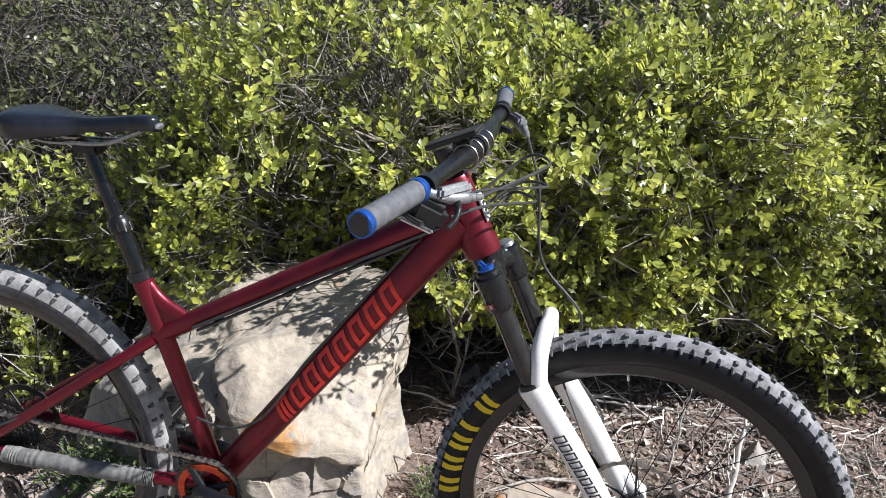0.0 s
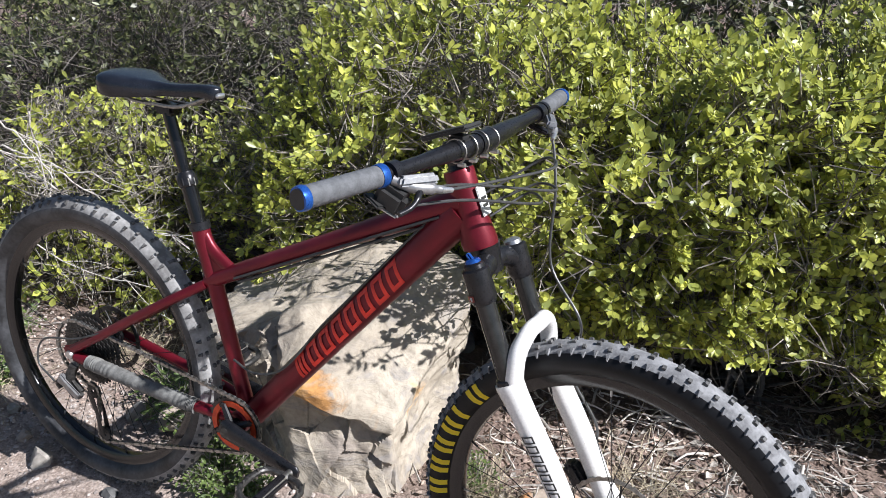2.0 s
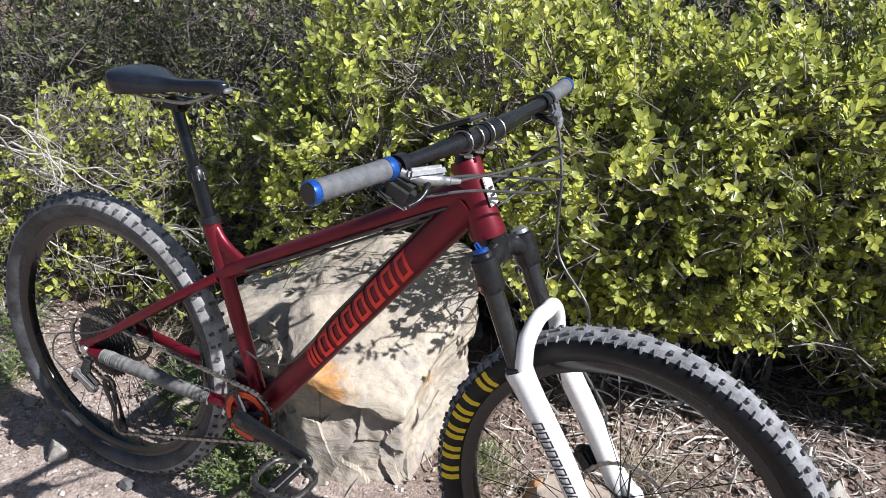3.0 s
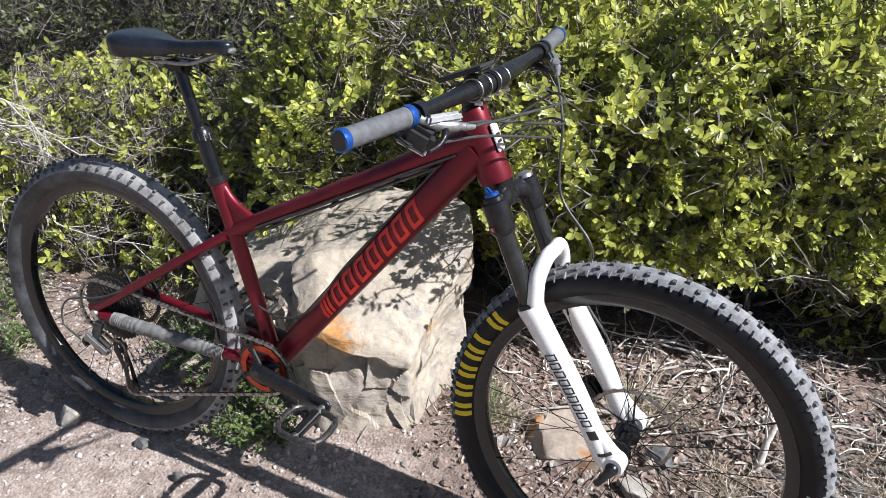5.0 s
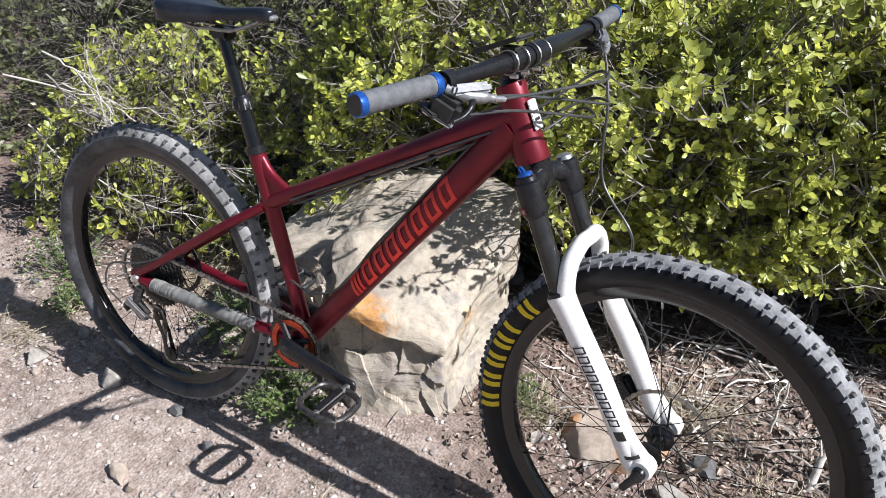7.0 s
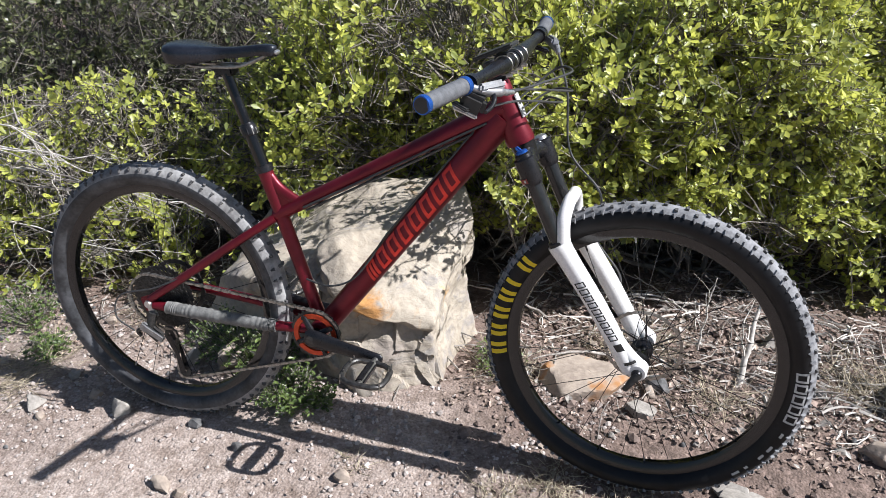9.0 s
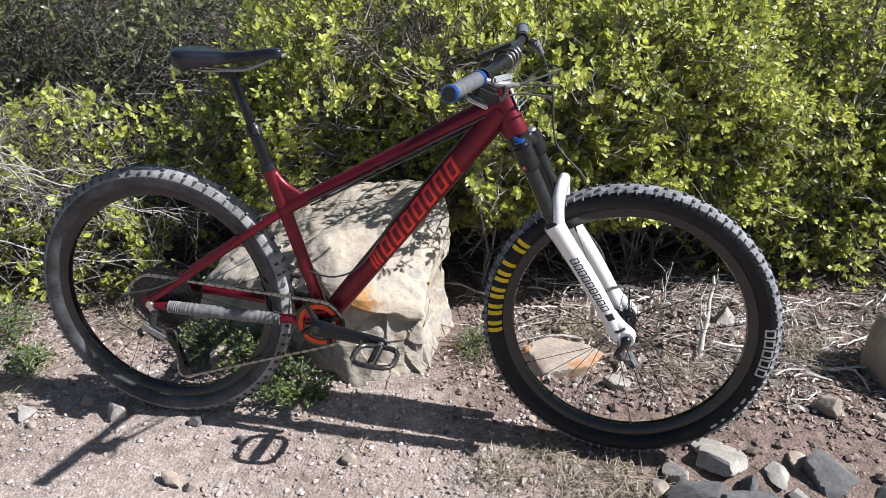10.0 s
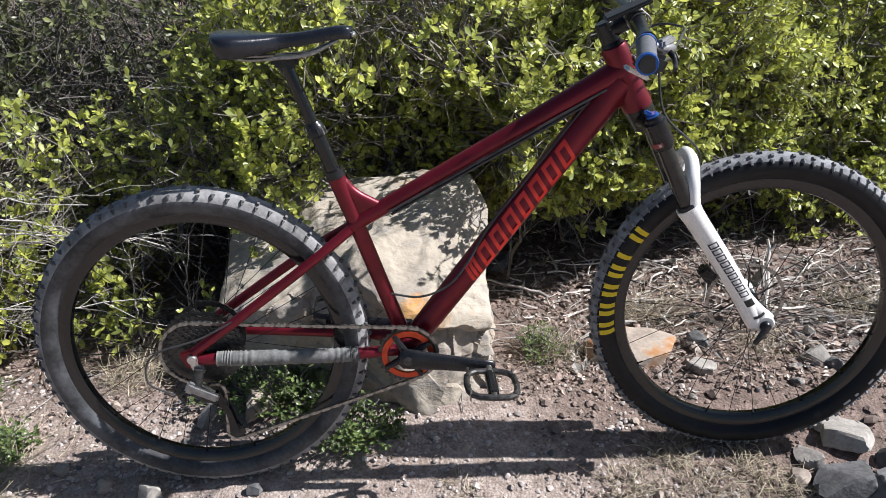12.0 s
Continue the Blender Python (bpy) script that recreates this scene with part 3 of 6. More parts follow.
part("web_plate", (web, [(0, 1, 2, 3), (7, 6, 5, 4), (0, 4, 5, 1), (1, 5, 6, 2), (2, 6, 7, 3), (3, 7, 4, 0)]), RED, bike_frame, smooth=False)
part("bottom_bracket_shell", moved(turned([(0.014, -0.041), (0.0235, -0.041), (0.0245, -0.036), (0.0245, 0.036), (0.0235, 0.041), (0.014, 0.041)], 28), Matrix.Translation(BB)), RED, bike_frame)
for s in (-1, 1):
    part("chainstay", tube(spline([at(0.012, -0.004, 0.066 * s), at(0.12, -0.013, 0.062 * s), at(0.30, -0.028, 0.050 * s), at(0.435, -0.038, 0.030 * s)], 6), 0.0125, 16), RED, bike_frame)
    part("seatstay", tube(spline([at(0.004, 0.012, 0.066 * s), at(0.11, 0.083, 0.060 * s), at(0.26, 0.184, 0.044 * s), at(0.352, 0.243, 0.012 * s)], 6), 0.0105, 16), RED, bike_frame)
    part("dropout", join(block(0.045, 0.009, 0.042, 0.004, Matrix.Translation(at(0.0, 0.0, 0.066 * s)) @ pose(0, 0, 0, 0, -20))), RED, bike_frame)
wrap_line = spline([at(0.050, -0.007, -0.065), at(0.12, -0.013, -0.062), at(0.30, -0.028, -0.050), at(0.345, -0.031, -0.045)], 30)
part("chainstay_wrap", tube(wrap_line, [0.0158 + 0.0014 * (i % 3 == 0) + 0.0006 * math.sin(i * 1.7) for i in range(len(wrap_line))], 14), WRAP, bike_frame, "grey rubber strip wound round the chainstay", crease=60)
part("seat_clamp", tube([at(0.3335, 0.354), at(0.329, 0.369)], [0.0215, 0.0212], 24), BLACK, bike_frame)
part("clamp_bolt", tube([at(0.316, 0.358, -0.012), at(0.316, 0.358, 0.012)], 0.004, 10), STEEL, bike_frame)


def tube_bar(p0, p1, r, s0, s1, a0, a1, slant=0.0, lift=0.0012, wide=1.0, rows=6):
    """A thin printed bar on the near side of a tube from s0 to s1 metres along it and a0 to a1 round it."""
    d = (p1 - p0).normalized()
    n = Vector((-d.z, 0, d.x))
    V, F = [], []
    for i in range(rows + 1):
        a = a0 + (a1 - a0) * i / rows
        for s in (s0, s1):
            o = Vector((0, -1, 0)) * math.cos(a) * wide + n * math.sin(a)
            V.append(tuple(p0 + d * (s + slant * (math.sin(a))) + o * (r + lift)))
    for i in range(rows):
        F.append((2 * i, 2 * i + 1, 2 * i + 3, 2 * i + 2))
    return V, F


# the maker's mark along the down tube, as plain slanted bars
dlen = (DT1 - DT0).length
for k in range(8):
    s = 0.205 + k * 0.0435
    r = 0.0272 + 0.0034 * s / dlen
    # an open slanted block: two strokes closed above and below; the first has a third stroke
    strokes = [(0.0, 0.0085, -0.72, 0.78), (0.0235, 0.032, -0.72, 0.78), (0.0, 0.032, 0.48, 0.78)]
    strokes.append((0.0118, 0.0202, -0.72, 0.78) if k == 0 else (0.0, 0.032, -0.72, -0.44))
    piece = join(*[tube_bar(DT0, DT1, r, s + q0, s + q1, a0, a1, 0.012, 0.0014 + 0.0002 * j, 0.92) for j, (q0, q1, a0, a1) in enumerate(strokes)])
    part("decal", piece, DECAL_RED, bike_frame, "plain open bright red block of a printed mark")
part("head_badge", join(*[moved(block(0.003, 0.030 * w, 0.050, 0.0012), Matrix.Translation(STEER_LOW.lerp(STEER_TOP, 0.55) + AHEAD * 0.0278) @ Matrix.Rotation(-0.41, 4, "Y")) for w in (1,)]), PALEPRINT, bike_frame, "pale metal badge")
for q in (-0.008, 0.004):
    part("badge_bar", block(0.0025, 0.018, 0.005, 0.0006, Matrix.Translation(STEER_LOW.lerp(STEER_TOP, 0.55) + AHEAD * 0.0292 + STEER * q) @ Matrix.Rotation(-0.41, 4, "Y")), BLACKPRINT, bike_frame)

# hoses along the frame
dn = Vector((-(DT1 - DT0).normalized().z, 0, (DT1 - DT0).normalized().x))
dd = (DT1 - DT0).normalized()
tn = Vector((-(TT1 - TT0).normalized().z, 0, (TT1 - TT0).normalized().x))
for y, drop in ((-0.0195, 0.009), (-0.0125, 0.0185), (0.004, 0.0215)):
    part("cable", tube([TT0.lerp(TT1, t) - tn * (drop + 0.004 * t) + Vector((0, y * (1 + 0.25 * t), 0)) for t in (0.14, 0.3, 0.5, 0.7, 0.93)], 0.0027, 8), CABLE, bike_frame, "black hose under the top tube")
for t in (0.2, 0.45, 0.7):
    part("cable_clip", block(0.012, 0.03, 0.008, 0.002, Matrix.Translation(TT0.lerp(TT1, t) - tn * (0.0195 + 0.005 * t)) @ Matrix.Rotation(-math.atan2((TT1 - TT0).z, (TT1 - TT0).x), 4, "Y")), PLASTIC, bike_frame)
loop = [DT0 + dd * (dlen * t) + dn * 0.0285 + Vector((0, -0.014, 0)) for t in (0.93, 0.75, 0.58, 0.44)] + [at(0.590, 0.158, -0.026), at(0.545, 0.108, -0.030), at(0.485, 0.086, -0.028), at(0.424, 0.092, -0.016)]
part("cable", tube(spline(loop, 8), 0.0025, 8), CABLE, bike_frame, "black hose looping to the seat tube")

# seatpost and saddle
axis = (at(0.262, 0.585) - at(0.330, 0.366)).normalized()
seatpost = part("seatpost", tube([at(0.3335, 0.354), at(0.306, 0.443)], 0.0155, 24), GLOSS, bicycle, "black dropper seatpost")
c0 = at(0.306, 0.443)
part("collar", tube([c0 - axis * 0.004, c0, c0 + axis * 0.004, c0 + axis * 0.018, c0 + axis * 0.021, c0 + axis * 0.026], [0.0165, 0.0195, 0.0195, 0.0188, 0.0165, 0.0145], 26), BLACK, seatpost)
for k in range(10):
    a = k * 0.628
    part("collar_rib", tube([c0 + Vector((math.cos(a) * 0.0188, math.sin(a) * 0.0188, 0)) + axis * q for q in (0.002, 0.017)], 0.0018, 6), STEEL if k % 3 == 0 else BLACK, seatpost)
part("inner_post", tube([c0 + axis * 0.02, at(0.263, 0.580)], 0.0122, 22), GLOSS, seatpost)
part("post_head", block(0.05, 0.034, 0.022, 0.006, Matrix.Translation(at(0.262, 0.588)) @ pose(0, 0, 0, 0, 4)), BLACK, seatpost)
for s in (-1, 1):
    part("rail", tube(spline([at(0.150, 0.612, 0.022 * s), at(0.19, 0.598, 0.022 * s), at(0.25, 0.597, 0.022 * s), at(0.31, 0.600, 0.020 * s), at(0.365, 0.622, 0.008 * s)], 6), 0.0036, 10), STEEL, seatpost)


def saddle_shape():
    V, F = [], []
    rings = 26
    around = 22
    for i in range(rings + 1):
        t = i / rings
        x = 0.132 + 0.262 * t
        half = 0.071 * (1 - max(0, (t - 0.16) / 0.42) ** 1.15) if t < 0.58 else 0
        half = max(half, 0.0185 * (1 - 0.15 * max(0, (t - 0.6) / 0.4)))
        if t < 0.1:
            half *= math.sqrt(max(0.02, 1 - ((0.1 - t) / 0.1) ** 2)) * 0.75 + 0.25
        if t > 0.95:
            half *= math.sqrt(max(0.03, 1 - ((t - 0.95) / 0.052) ** 2))
        top = 0.645 + 0.005 * math.cos(6.283 * t) - 0.004 * max(0, t - 0.9) / 0.1
        skirt = 0.047 - 0.024 * min(1, max(0, t - 0.18) / 0.36)
        if t < 0.08:
            skirt *= 0.45 + 6.8 * t
        ring = []
        for k in range(around):
            a = 2 * math.pi * k / around
            cy, sz = math.cos(a), math.sin(a)
            y = half * math.copysign(abs(cy) ** 0.75, cy)
            if sz >= 0:
                z = top - 0.016 * (1 - abs(sz) ** 0.6) - 0.002 * math.exp(-(y / 0.01) ** 2)
            else:
                z = top - 0.016 - (skirt - 0.016) * abs(sz) ** 0.35 * (0.45 + 0.55 * abs(cy)) - 0.004
            ring.append(tuple(at(x, z, y)))
        V += ring
    for i in range(rings):
        for k in range(around):
            F.append((i * around + k, i * around + (k + 1) % around, (i + 1) * around + (k + 1) % around, (i + 1) * around + k))
    F += [tuple(range(around - 1, -1, -1)), tuple(range(rings * around, (rings + 1) * around))]
    return V, F


saddle = part("saddle", saddle_shape(), VINYL, bicycle, "black vinyl saddle with pale scuffed nose", crease=60)
part("saddle_tip", moved(turned([(0.0, -0.012), (0.004, -0.009), (0.006, 0.0), (0.004, 0.009), (0.0, 0.012)], 12), Matrix.Translation(at(0.394, 0.630))), SILVER, saddle, "pale scuff at the nose")


# wheels
def tyre(name, parent, rows, side_mat, tread_mat, knob_mat, knob, seed, label, small=1.0, wide=5, dusty_teeth=True):
    """A tyre about the y axis: casing, then rows of blocks in the tread."""
    rng = random.Random(seed)
    rc, rm = R - knob - 0.0300, 0.0300
    profile = []
    for k in range(17):
        a = radians(-152 + 304 * k / 16)
        squash = 1.05 if 1.2 < abs(a) < 2.2 else 1.0
        profile.append((rc + rm * math.cos(a), rm * squash * math.sin(a)))
    V, F = turned(profile, 120)
    idx = []
    for i in range(120):
        for q in range(16):
            idx.append(1 if wide <= q <= 15 - wide else 0)
    V, F = list(V), list(F)

    def add_block(t, a, along, across, h, lean, tooth=False):
        n = len(V)
        for up in (0, 1):
            k = 0.68 if up else 1.05
            for dt, da in ((-1, -1), (1, -1), (1, 1), (-1, 1)):
                narrow = 0.3 if tooth and da * a > 0 else 1.0
                tt = t + (dt * along * narrow * k / 2 + up * lean) / R
                aa = a + da * across * k / 2 / rm
                rr = rc + (rm - 0.0015 + up * (h + 0.0015)) * math.cos(aa)
                yy = (rm - 0.0015 + up * (h + 0.0015)) * math.sin(aa)
                V.append((rr * math.cos(tt), yy, rr * math.sin(tt)))
        for q in ((4, 5, 6, 7), (0, 1, 5, 4), (1, 2, 6, 5), (2, 3, 7, 6), (3, 0, 4, 7)):
            F.append(tuple(n + j for j in q))
            idx.append(1 if tooth and dusty_teeth else 2)

    for i in range(rows):
        t = 2 * math.pi * i / rows
        step = 2 * math.pi / rows
        if i % 2:
            places = ((-0.2, 0.0088, 0.0078), (0.2, 0.0088, 0.0078), (-0.9, 0.0100, 0.0130), (0.9, 0.0100, 0.0130))
        else:
            places = ((-0.55, 0.0085, 0.0078), (0.55, 0.0085, 0.0078), (-1.02, 0.0095, 0.0115), (1.02, 0.0095, 0.0115))
        for a, along, across in places:
            add_block(t + rng.uniform(-0.04, 0.04) * step, a, along * small, across * small, knob * rng.uniform(0.9, 1.05), -0.0012, abs(a) > 0.8)
    ob = mesh(name, V, F, [side_mat, tread_mat, knob_mat], parent, label, True, idx, 30)
    return ob


def print_arc(a0, a1, r0, r1, side, steps=4):
    """A thin printed bar on the tyre's side wall between two angles and two radii."""
    rc, rm = R - 0.0045 - 0.0300, 0.0300
    V, F = [], []
    for i in range(steps + 1):
        a = a0 + (a1 - a0) * i / steps
        for k in range(4):
            r = r0 + (r1 - r0) * k / 3
            c = max(-1, min(1, (r - rc) / rm))
            y = side * (rm * 1.045 * math.sqrt(max(0, 1 - c * c)) + 0.0012)
            V.append((r * math.cos(a), y, r * math.sin(a)))
    for i in range(steps):
        for k in range(3):
            F.append((i * 4 + k, i * 4 + k + 1, i * 4 + 5 + k, i * 4 + 4 + k))
    return V, F


RIM = [(0.3105, -0.0165), (0.3115, -0.0125), (0.306, -0.0125), (0.302, 0.0), (0.306, 0.0125), (0.3115, 0.0125), (0.3105, 0.0165), (0.300, 0.0160), (0.2875, 0.010), (0.2845, 0.0), (0.2875, -0.010), (0.300, -0.0160)]


def spokes(parent, flange_r, y_right, y_left, turn):
    for k in range(32):
        side = y_left if k % 2 else y_right
        a = 2 * math.pi * k / 32 + turn
        lead = (1 if (k // 2) % 2 else -1) * 1.15
        h = a + lead
        p0 = Vector((flange_r * math.cos(h), side, flange_r * math.sin(h)))
        p1 = Vector((0.2855 * math.cos(a), side * 0.06, 0.2855 * math.sin(a)))
        part("spoke", tube([p0, p1], 0.00085, 5), BLACK, parent)
        if k % 2 == 0:
            part("nipple", tube([p1 + (p0 - p1).normalized() * 0.012, p1], 0.0021, 6), SILVER if k % 8 == 0 else BLACK, parent)


rear = part("wheel", turned(RIM, 96, True), RIM_BLACK, bicycle, "rear wheel with black rim and dusty tyre")
rear.matrix_basis = Matrix.Translation(at(0.0125, -0.001, -0.003)) @ pose(0, 0, 0, -1.0) @ Matrix.Rotation(0.6, 4, "Y") @ Matrix.Scale(0.976, 4)
tyre("tyre", rear, 74, REAR_RUBBER, REAR_DUSTY, KNOB, 0.0060, 3, "knobbly black tyre grey with dust and painted sun sheen", 0.95, 4, False)
part("hub", turned([(0.0, -0.07), (0.009, -0.07), (0.009, -0.055), (0.016, -0.05), (0.016, -0.022), (0.029, -0.02), (0.029, -0.017), (0.017, -0.012), (0.017, 0.024), (0.029, 0.028), (0.029, 0.031), (0.018, 0.035), (0.016, 0.06), (0.009, 0.062), (0.0, 0.062)], 28), BLACK, rear)
spokes(rear, 0.028, -0.019, 0.030, 0.05)
part("brake_rotor", gear(0.080, 30, 0.0015, 0.002, 0.069, 0.047), DARKSTEEL, rear)
for a in np.arange(6) * 1.0472:
    part("rotor_arm", tube([(0.012 * math.cos(a), 0.047, 0.012 * math.sin(a)), (0.07100000000000001 * math.cos(a + 0.5), 0.047, 0.07100000000000001 * math.sin(a + 0.5))], 0.0022, 6), DARKSTEEL, rear)
cogs = [0.0245, 0.0295, 0.0345, 0.0400, 0.0460, 0.0530, 0.0610, 0.0700, 0.0800, 0.0910]
for k, rr in enumerate(cogs):
    part("sprocket", gear(rr - 0.003, max(11, int(rr * 2 * math.pi / 0.0127)), 0.0042, 0.0018, max(0.016, rr - 0.014 if k > 3 else 0.016), -0.0545 + k * 0.0037), DARKSTEEL, rear)

front_local = fork_turn @ Matrix.Translation(FRONT_AXLE) @ pose(0, 0, 0, -3.0)
front = part("wheel", turned(RIM, 96, True), RIM_BLACK, bicycle, "front wheel with black rim and side-printed tyre")
front.matrix_basis = front_local @ Matrix.Scale(0.981, 4)
tyre("tyre", front, 104, RUBBER, DUSTY, KNOB, 0.0048, 8, "knobbly black tyre with yellow and white side print")
part("hub", turned([(0.0, -0.052), (0.010, -0.052), (0.011, -0.04), (0.026, -0.036), (0.026, -0.033), (0.015, -0.026), (0.014, 0.018), (0.026, 0.026), (0.026, 0.029), (0.020, 0.034), (0.020, 0.046), (0.010, 0.048), (0.0, 0.052)], 28), BLACK, front)
spokes(front, 0.025, -0.034, 0.027, 0.12)
part("brake_rotor", gear(0.090, 32, 0.0016, 0.002, 0.083, 0.042), STEEL, front)
for a in np.arange(6) * 1.0472:
    part("rotor_arm", tube([(0.012 * math.cos(a), 0.042, 0.012 * math.sin(a)), (0.08 * math.cos(a + 0.5), 0.042, 0.08 * math.sin(a + 0.5))], 0.0022, 6), DARKSTEEL, front)
# side print as plain bars: six yellow shapes behind the fork, paler ones ahead
for k in range(6):
    a = radians(187.8 - k * 8.3)
    w = radians(5.2 if k != 4 else 2.2)
    for q in ((0.0, 0.37), (0.63, 1.0)) if k != 4 else ((0.0, 0.85),):
        part("side_print", print_arc(a - w * q[0], a - w * q[1], 0.3125, 0.3480, -1), YELLOW, front, "yellow printed bar")
for k in range(5):
    a = radians(6.5 - k * 4.5)
    w = radians(3.8)
    ring = [print_arc(a, a - w * 0.22, 0.323, 0.348, -1), print_arc(a - w * 0.78, a - w, 0.323, 0.348, -1), print_arc(a - w * 0.22, a - w * 0.78, 0.323, 0.327, -1), print_arc(a - w * 0.22, a - w * 0.78, 0.344, 0.348, -1)]
    part("side_print", join(*ring), PALEPRINT, front, "open pale grey printed block")
for a, w in ((-20, 2.2), (-27, 3), (-32, 2.6), (-40, 1.6), (-44, 3.2)):
    part("side_print", print_arc(radians(a), radians(a - w), 0.334, 0.340, -1), PALEPRINT, front, "small pale printed bar")

# fork
CROWN = STEER_LOW - STEER * 0.042
fork = part("fork", tube([STEER_LOW, STEER_LOW - STEER * 0.008, STEER_LOW - STEER * 0.05], [0.029, 0.027, 0.022], 24), BLACK, bicycle, "white suspension fork with dark stanchions")
fork.matrix_basis = fork_turn
LEG = 0.066
off = AHEAD * 0.016
for s in (-1, 1):
    y = Vector((0, LEG * s, 0))
    top = CROWN + off + y
    part("crown_arm", tube(spline([CROWN + STEER * 0.012, CROWN + off * 0.6 + y * 0.55 + STEER * 0.008, top - STEER * 0.012], 6), [0.021] * 4 + [0.019] * 4 + [0.018] * 5, 16, 0.8), BLACK, fork)
    part("leg_top", tube([top + STEER * 0.020, top + STEER * 0.017, top - STEER * 0.030, top - STEER * 0.036, top - STEER * 0.040], [0.0185, 0.0225, 0.0225, 0.0205, 0.0185], 24), BLACK, fork)
    low = top - STEER * 0.178
    part("stanchion", tube([top - STEER * 0.03, low - STEER * 0.02], 0.0168, 26), STANCHION, fork, "dark polished stanchion")
    part("wiper_seal", tube([low + STEER * 0.008, low + STEER * 0.006, low - STEER * 0.002], [0.0185, 0.0205, 0.0212], 24), BLACK, fork)
    foot = FRONT_AXLE + y
    leg_line = [low, low.lerp(foot, 0.03) - STEER * 0.002, low.lerp(foot, 0.2), low.lerp(foot, 0.5), low.lerp(foot, 0.8) - AHEAD * 0.006, low.lerp(foot, 0.92) - AHEAD * 0.010, foot - AHEAD * 0.011 + STEER * 0.004]
    ll = spline(leg_line, 6)
    part("lower_leg", tube(ll, [0.0245 - 0.0058 * (i / (len(ll) - 1)) ** 0.8 + 0.0016 * math.exp(-((i - 5) / 3.0) ** 2) for i in range(len(ll))], 22, 0.95), WHITE, fork, "white painted fork leg")
    flare = spline([low.lerp(foot, 0.72) - AHEAD * 0.003, low.lerp(foot, 0.88) + AHEAD * 0.001, foot + AHEAD * 0.009], 6)
    part("leg_foot", tube(flare, [0.0165 + 0.0055 * (i / (len(flare) - 1)) for i in range(len(flare))], 20, 0.72), WHITE, fork)
    boss = foot + Vector((0.004, 0, 0.003))
    part("axle_boss", tube([boss + Vector((0, -0.014 * s, 0)), boss + Vector((0, -0.012 * s, 0)), boss + Vector((0, 0.012 * s, 0)), boss + Vector((0, 0.016 * s, 0))], [0.019, 0.0215, 0.021, 0.0175], 24), WHITE, fork)
nut = FRONT_AXLE + Vector((0.004, -LEG - 0.014, 0.0))
part("axle_nut", tube([nut, nut + Vector((0, -0.008, 0)), nut + Vector((0, -0.011, 0))], [0.0125, 0.0115, 0.009], 18), BLACK, fork)
part("axle_lever", tube(spline([nut + Vector((0.004, -0.008, 0.004)), nut + Vector((-0.006, -0.012, -0.010)), nut + Vector((-0.015, -0.015, -0.024)), nut + Vector((-0.022, -0.015, -0.036))], 5), [0.009] * 5 + [0.0075] * 5 + [0.0065] * 5 + [0.005], 12, 0.7), PLASTIC, fork, "black quick release lever")
A0 = CROWN + off - STEER * 0.178
arch_half = [(1.00, 0.006, -0.010), (1.00, 0.014, 0.014), (0.88, 0.028, 0.046), (0.45, 0.042, 0.070)]
arch_line = [A0 + Vector((0, -LEG * w, 0)) + AHEAD * f + STEER * u for w, f, u in arch_half] + [A0 + AHEAD * 0.045 + STEER * 0.072] + [A0 + Vector((0, LEG * w, 0)) + AHEAD * f + STEER * u for w, f, u in arch_half[::-1]]
al = spline(arch_line, 6)
part("arch", tube(al, [0.0185 - 0.0050 * math.sin(math.pi * i / (len(al) - 1)) for i in range(len(al))], 16), WHITE, fork, "white fork arch over the tyre")
kt = CROWN + off + Vector((0, -LEG, 0)) + STEER * 0.02
part("leg_cap", tube([kt, kt + STEER * 0.006, kt + STEER * 0.009], [0.0175, 0.0165, 0.013], 20), BLACK, fork)
part("dial", join(tube([kt + STEER * 0.008, kt + STEER * 0.0125, kt + STEER * 0.015], [0.0128, 0.0128, 0.010], 20), block(0.034, 0.009, 0.008, 0.0025, Matrix.Translation(kt + STEER * 0.011) @ pose(0, 0, 0, 0, 24, -25))), BLUE, fork, "blue lockout dial")
part("top_cap", tube([kt + Vector((0, 2 * LEG, 0)), kt + Vector((0, 2 * LEG, 0)) + STEER * 0.006, kt + Vector((0, 2 * LEG, 0)) + STEER * 0.010], [0.016, 0.015, 0.009], 18), SILVER, fork)
lt = CROWN + off + Vector((0, -LEG, 0))
part("red_mark", tube_bar(lt - STEER * 0.03, lt, 0.0226, 0.0, 0.010, 0.1, 1.1), mat("dark_red_print", (0.3, 0.05, 0.04), (0.22, 0.04, 0.03), 60, 0.5), fork)
part("white_dot", tube_bar(lt - STEER * 0.03, lt, 0.0226, 0.002, 0.008, 0.25, 0.45, 0, 0.0018), PALEPRINT, fork)
# leg print as plain black bars
L0 = FRONT_AXLE + Vector((0, -LEG, 0))
L1 = A0 + Vector((0, -LEG, 0))
leg_len = (L1 - L0).length


def leg_r(q):
    return 0.0245 - 0.0058 * (1 - q / leg_len) ** 0.8


for k in range(9):
    q = 0.090 + k * 0.0172
    strokes = ((0.0, 0.0026, -0.5, 0.34), (0.0108, 0.0134, -0.5, 0.34), (0.0, 0.0134, -0.5, -0.38), (0.0, 0.0134, 0.22, 0.34))
    piece = join(*[tube_bar(L0, L1, leg_r(q), q + q0, q + q1, a0, a1, 0.004, 0.0016 + 0.0002 * j, 0.95) for j, (q0, q1, a0, a1) in enumerate(strokes)])
    part("leg_print", piece, BLACKPRINT, fork, "plain open black printed block")
part("leg_print", tube_bar(L0, L1, leg_r(0.07), 0.062, 0.080, -0.5, 0.5, 0.003, 0.0018, 0.95), BLACKPRINT, fork, "black printed square")
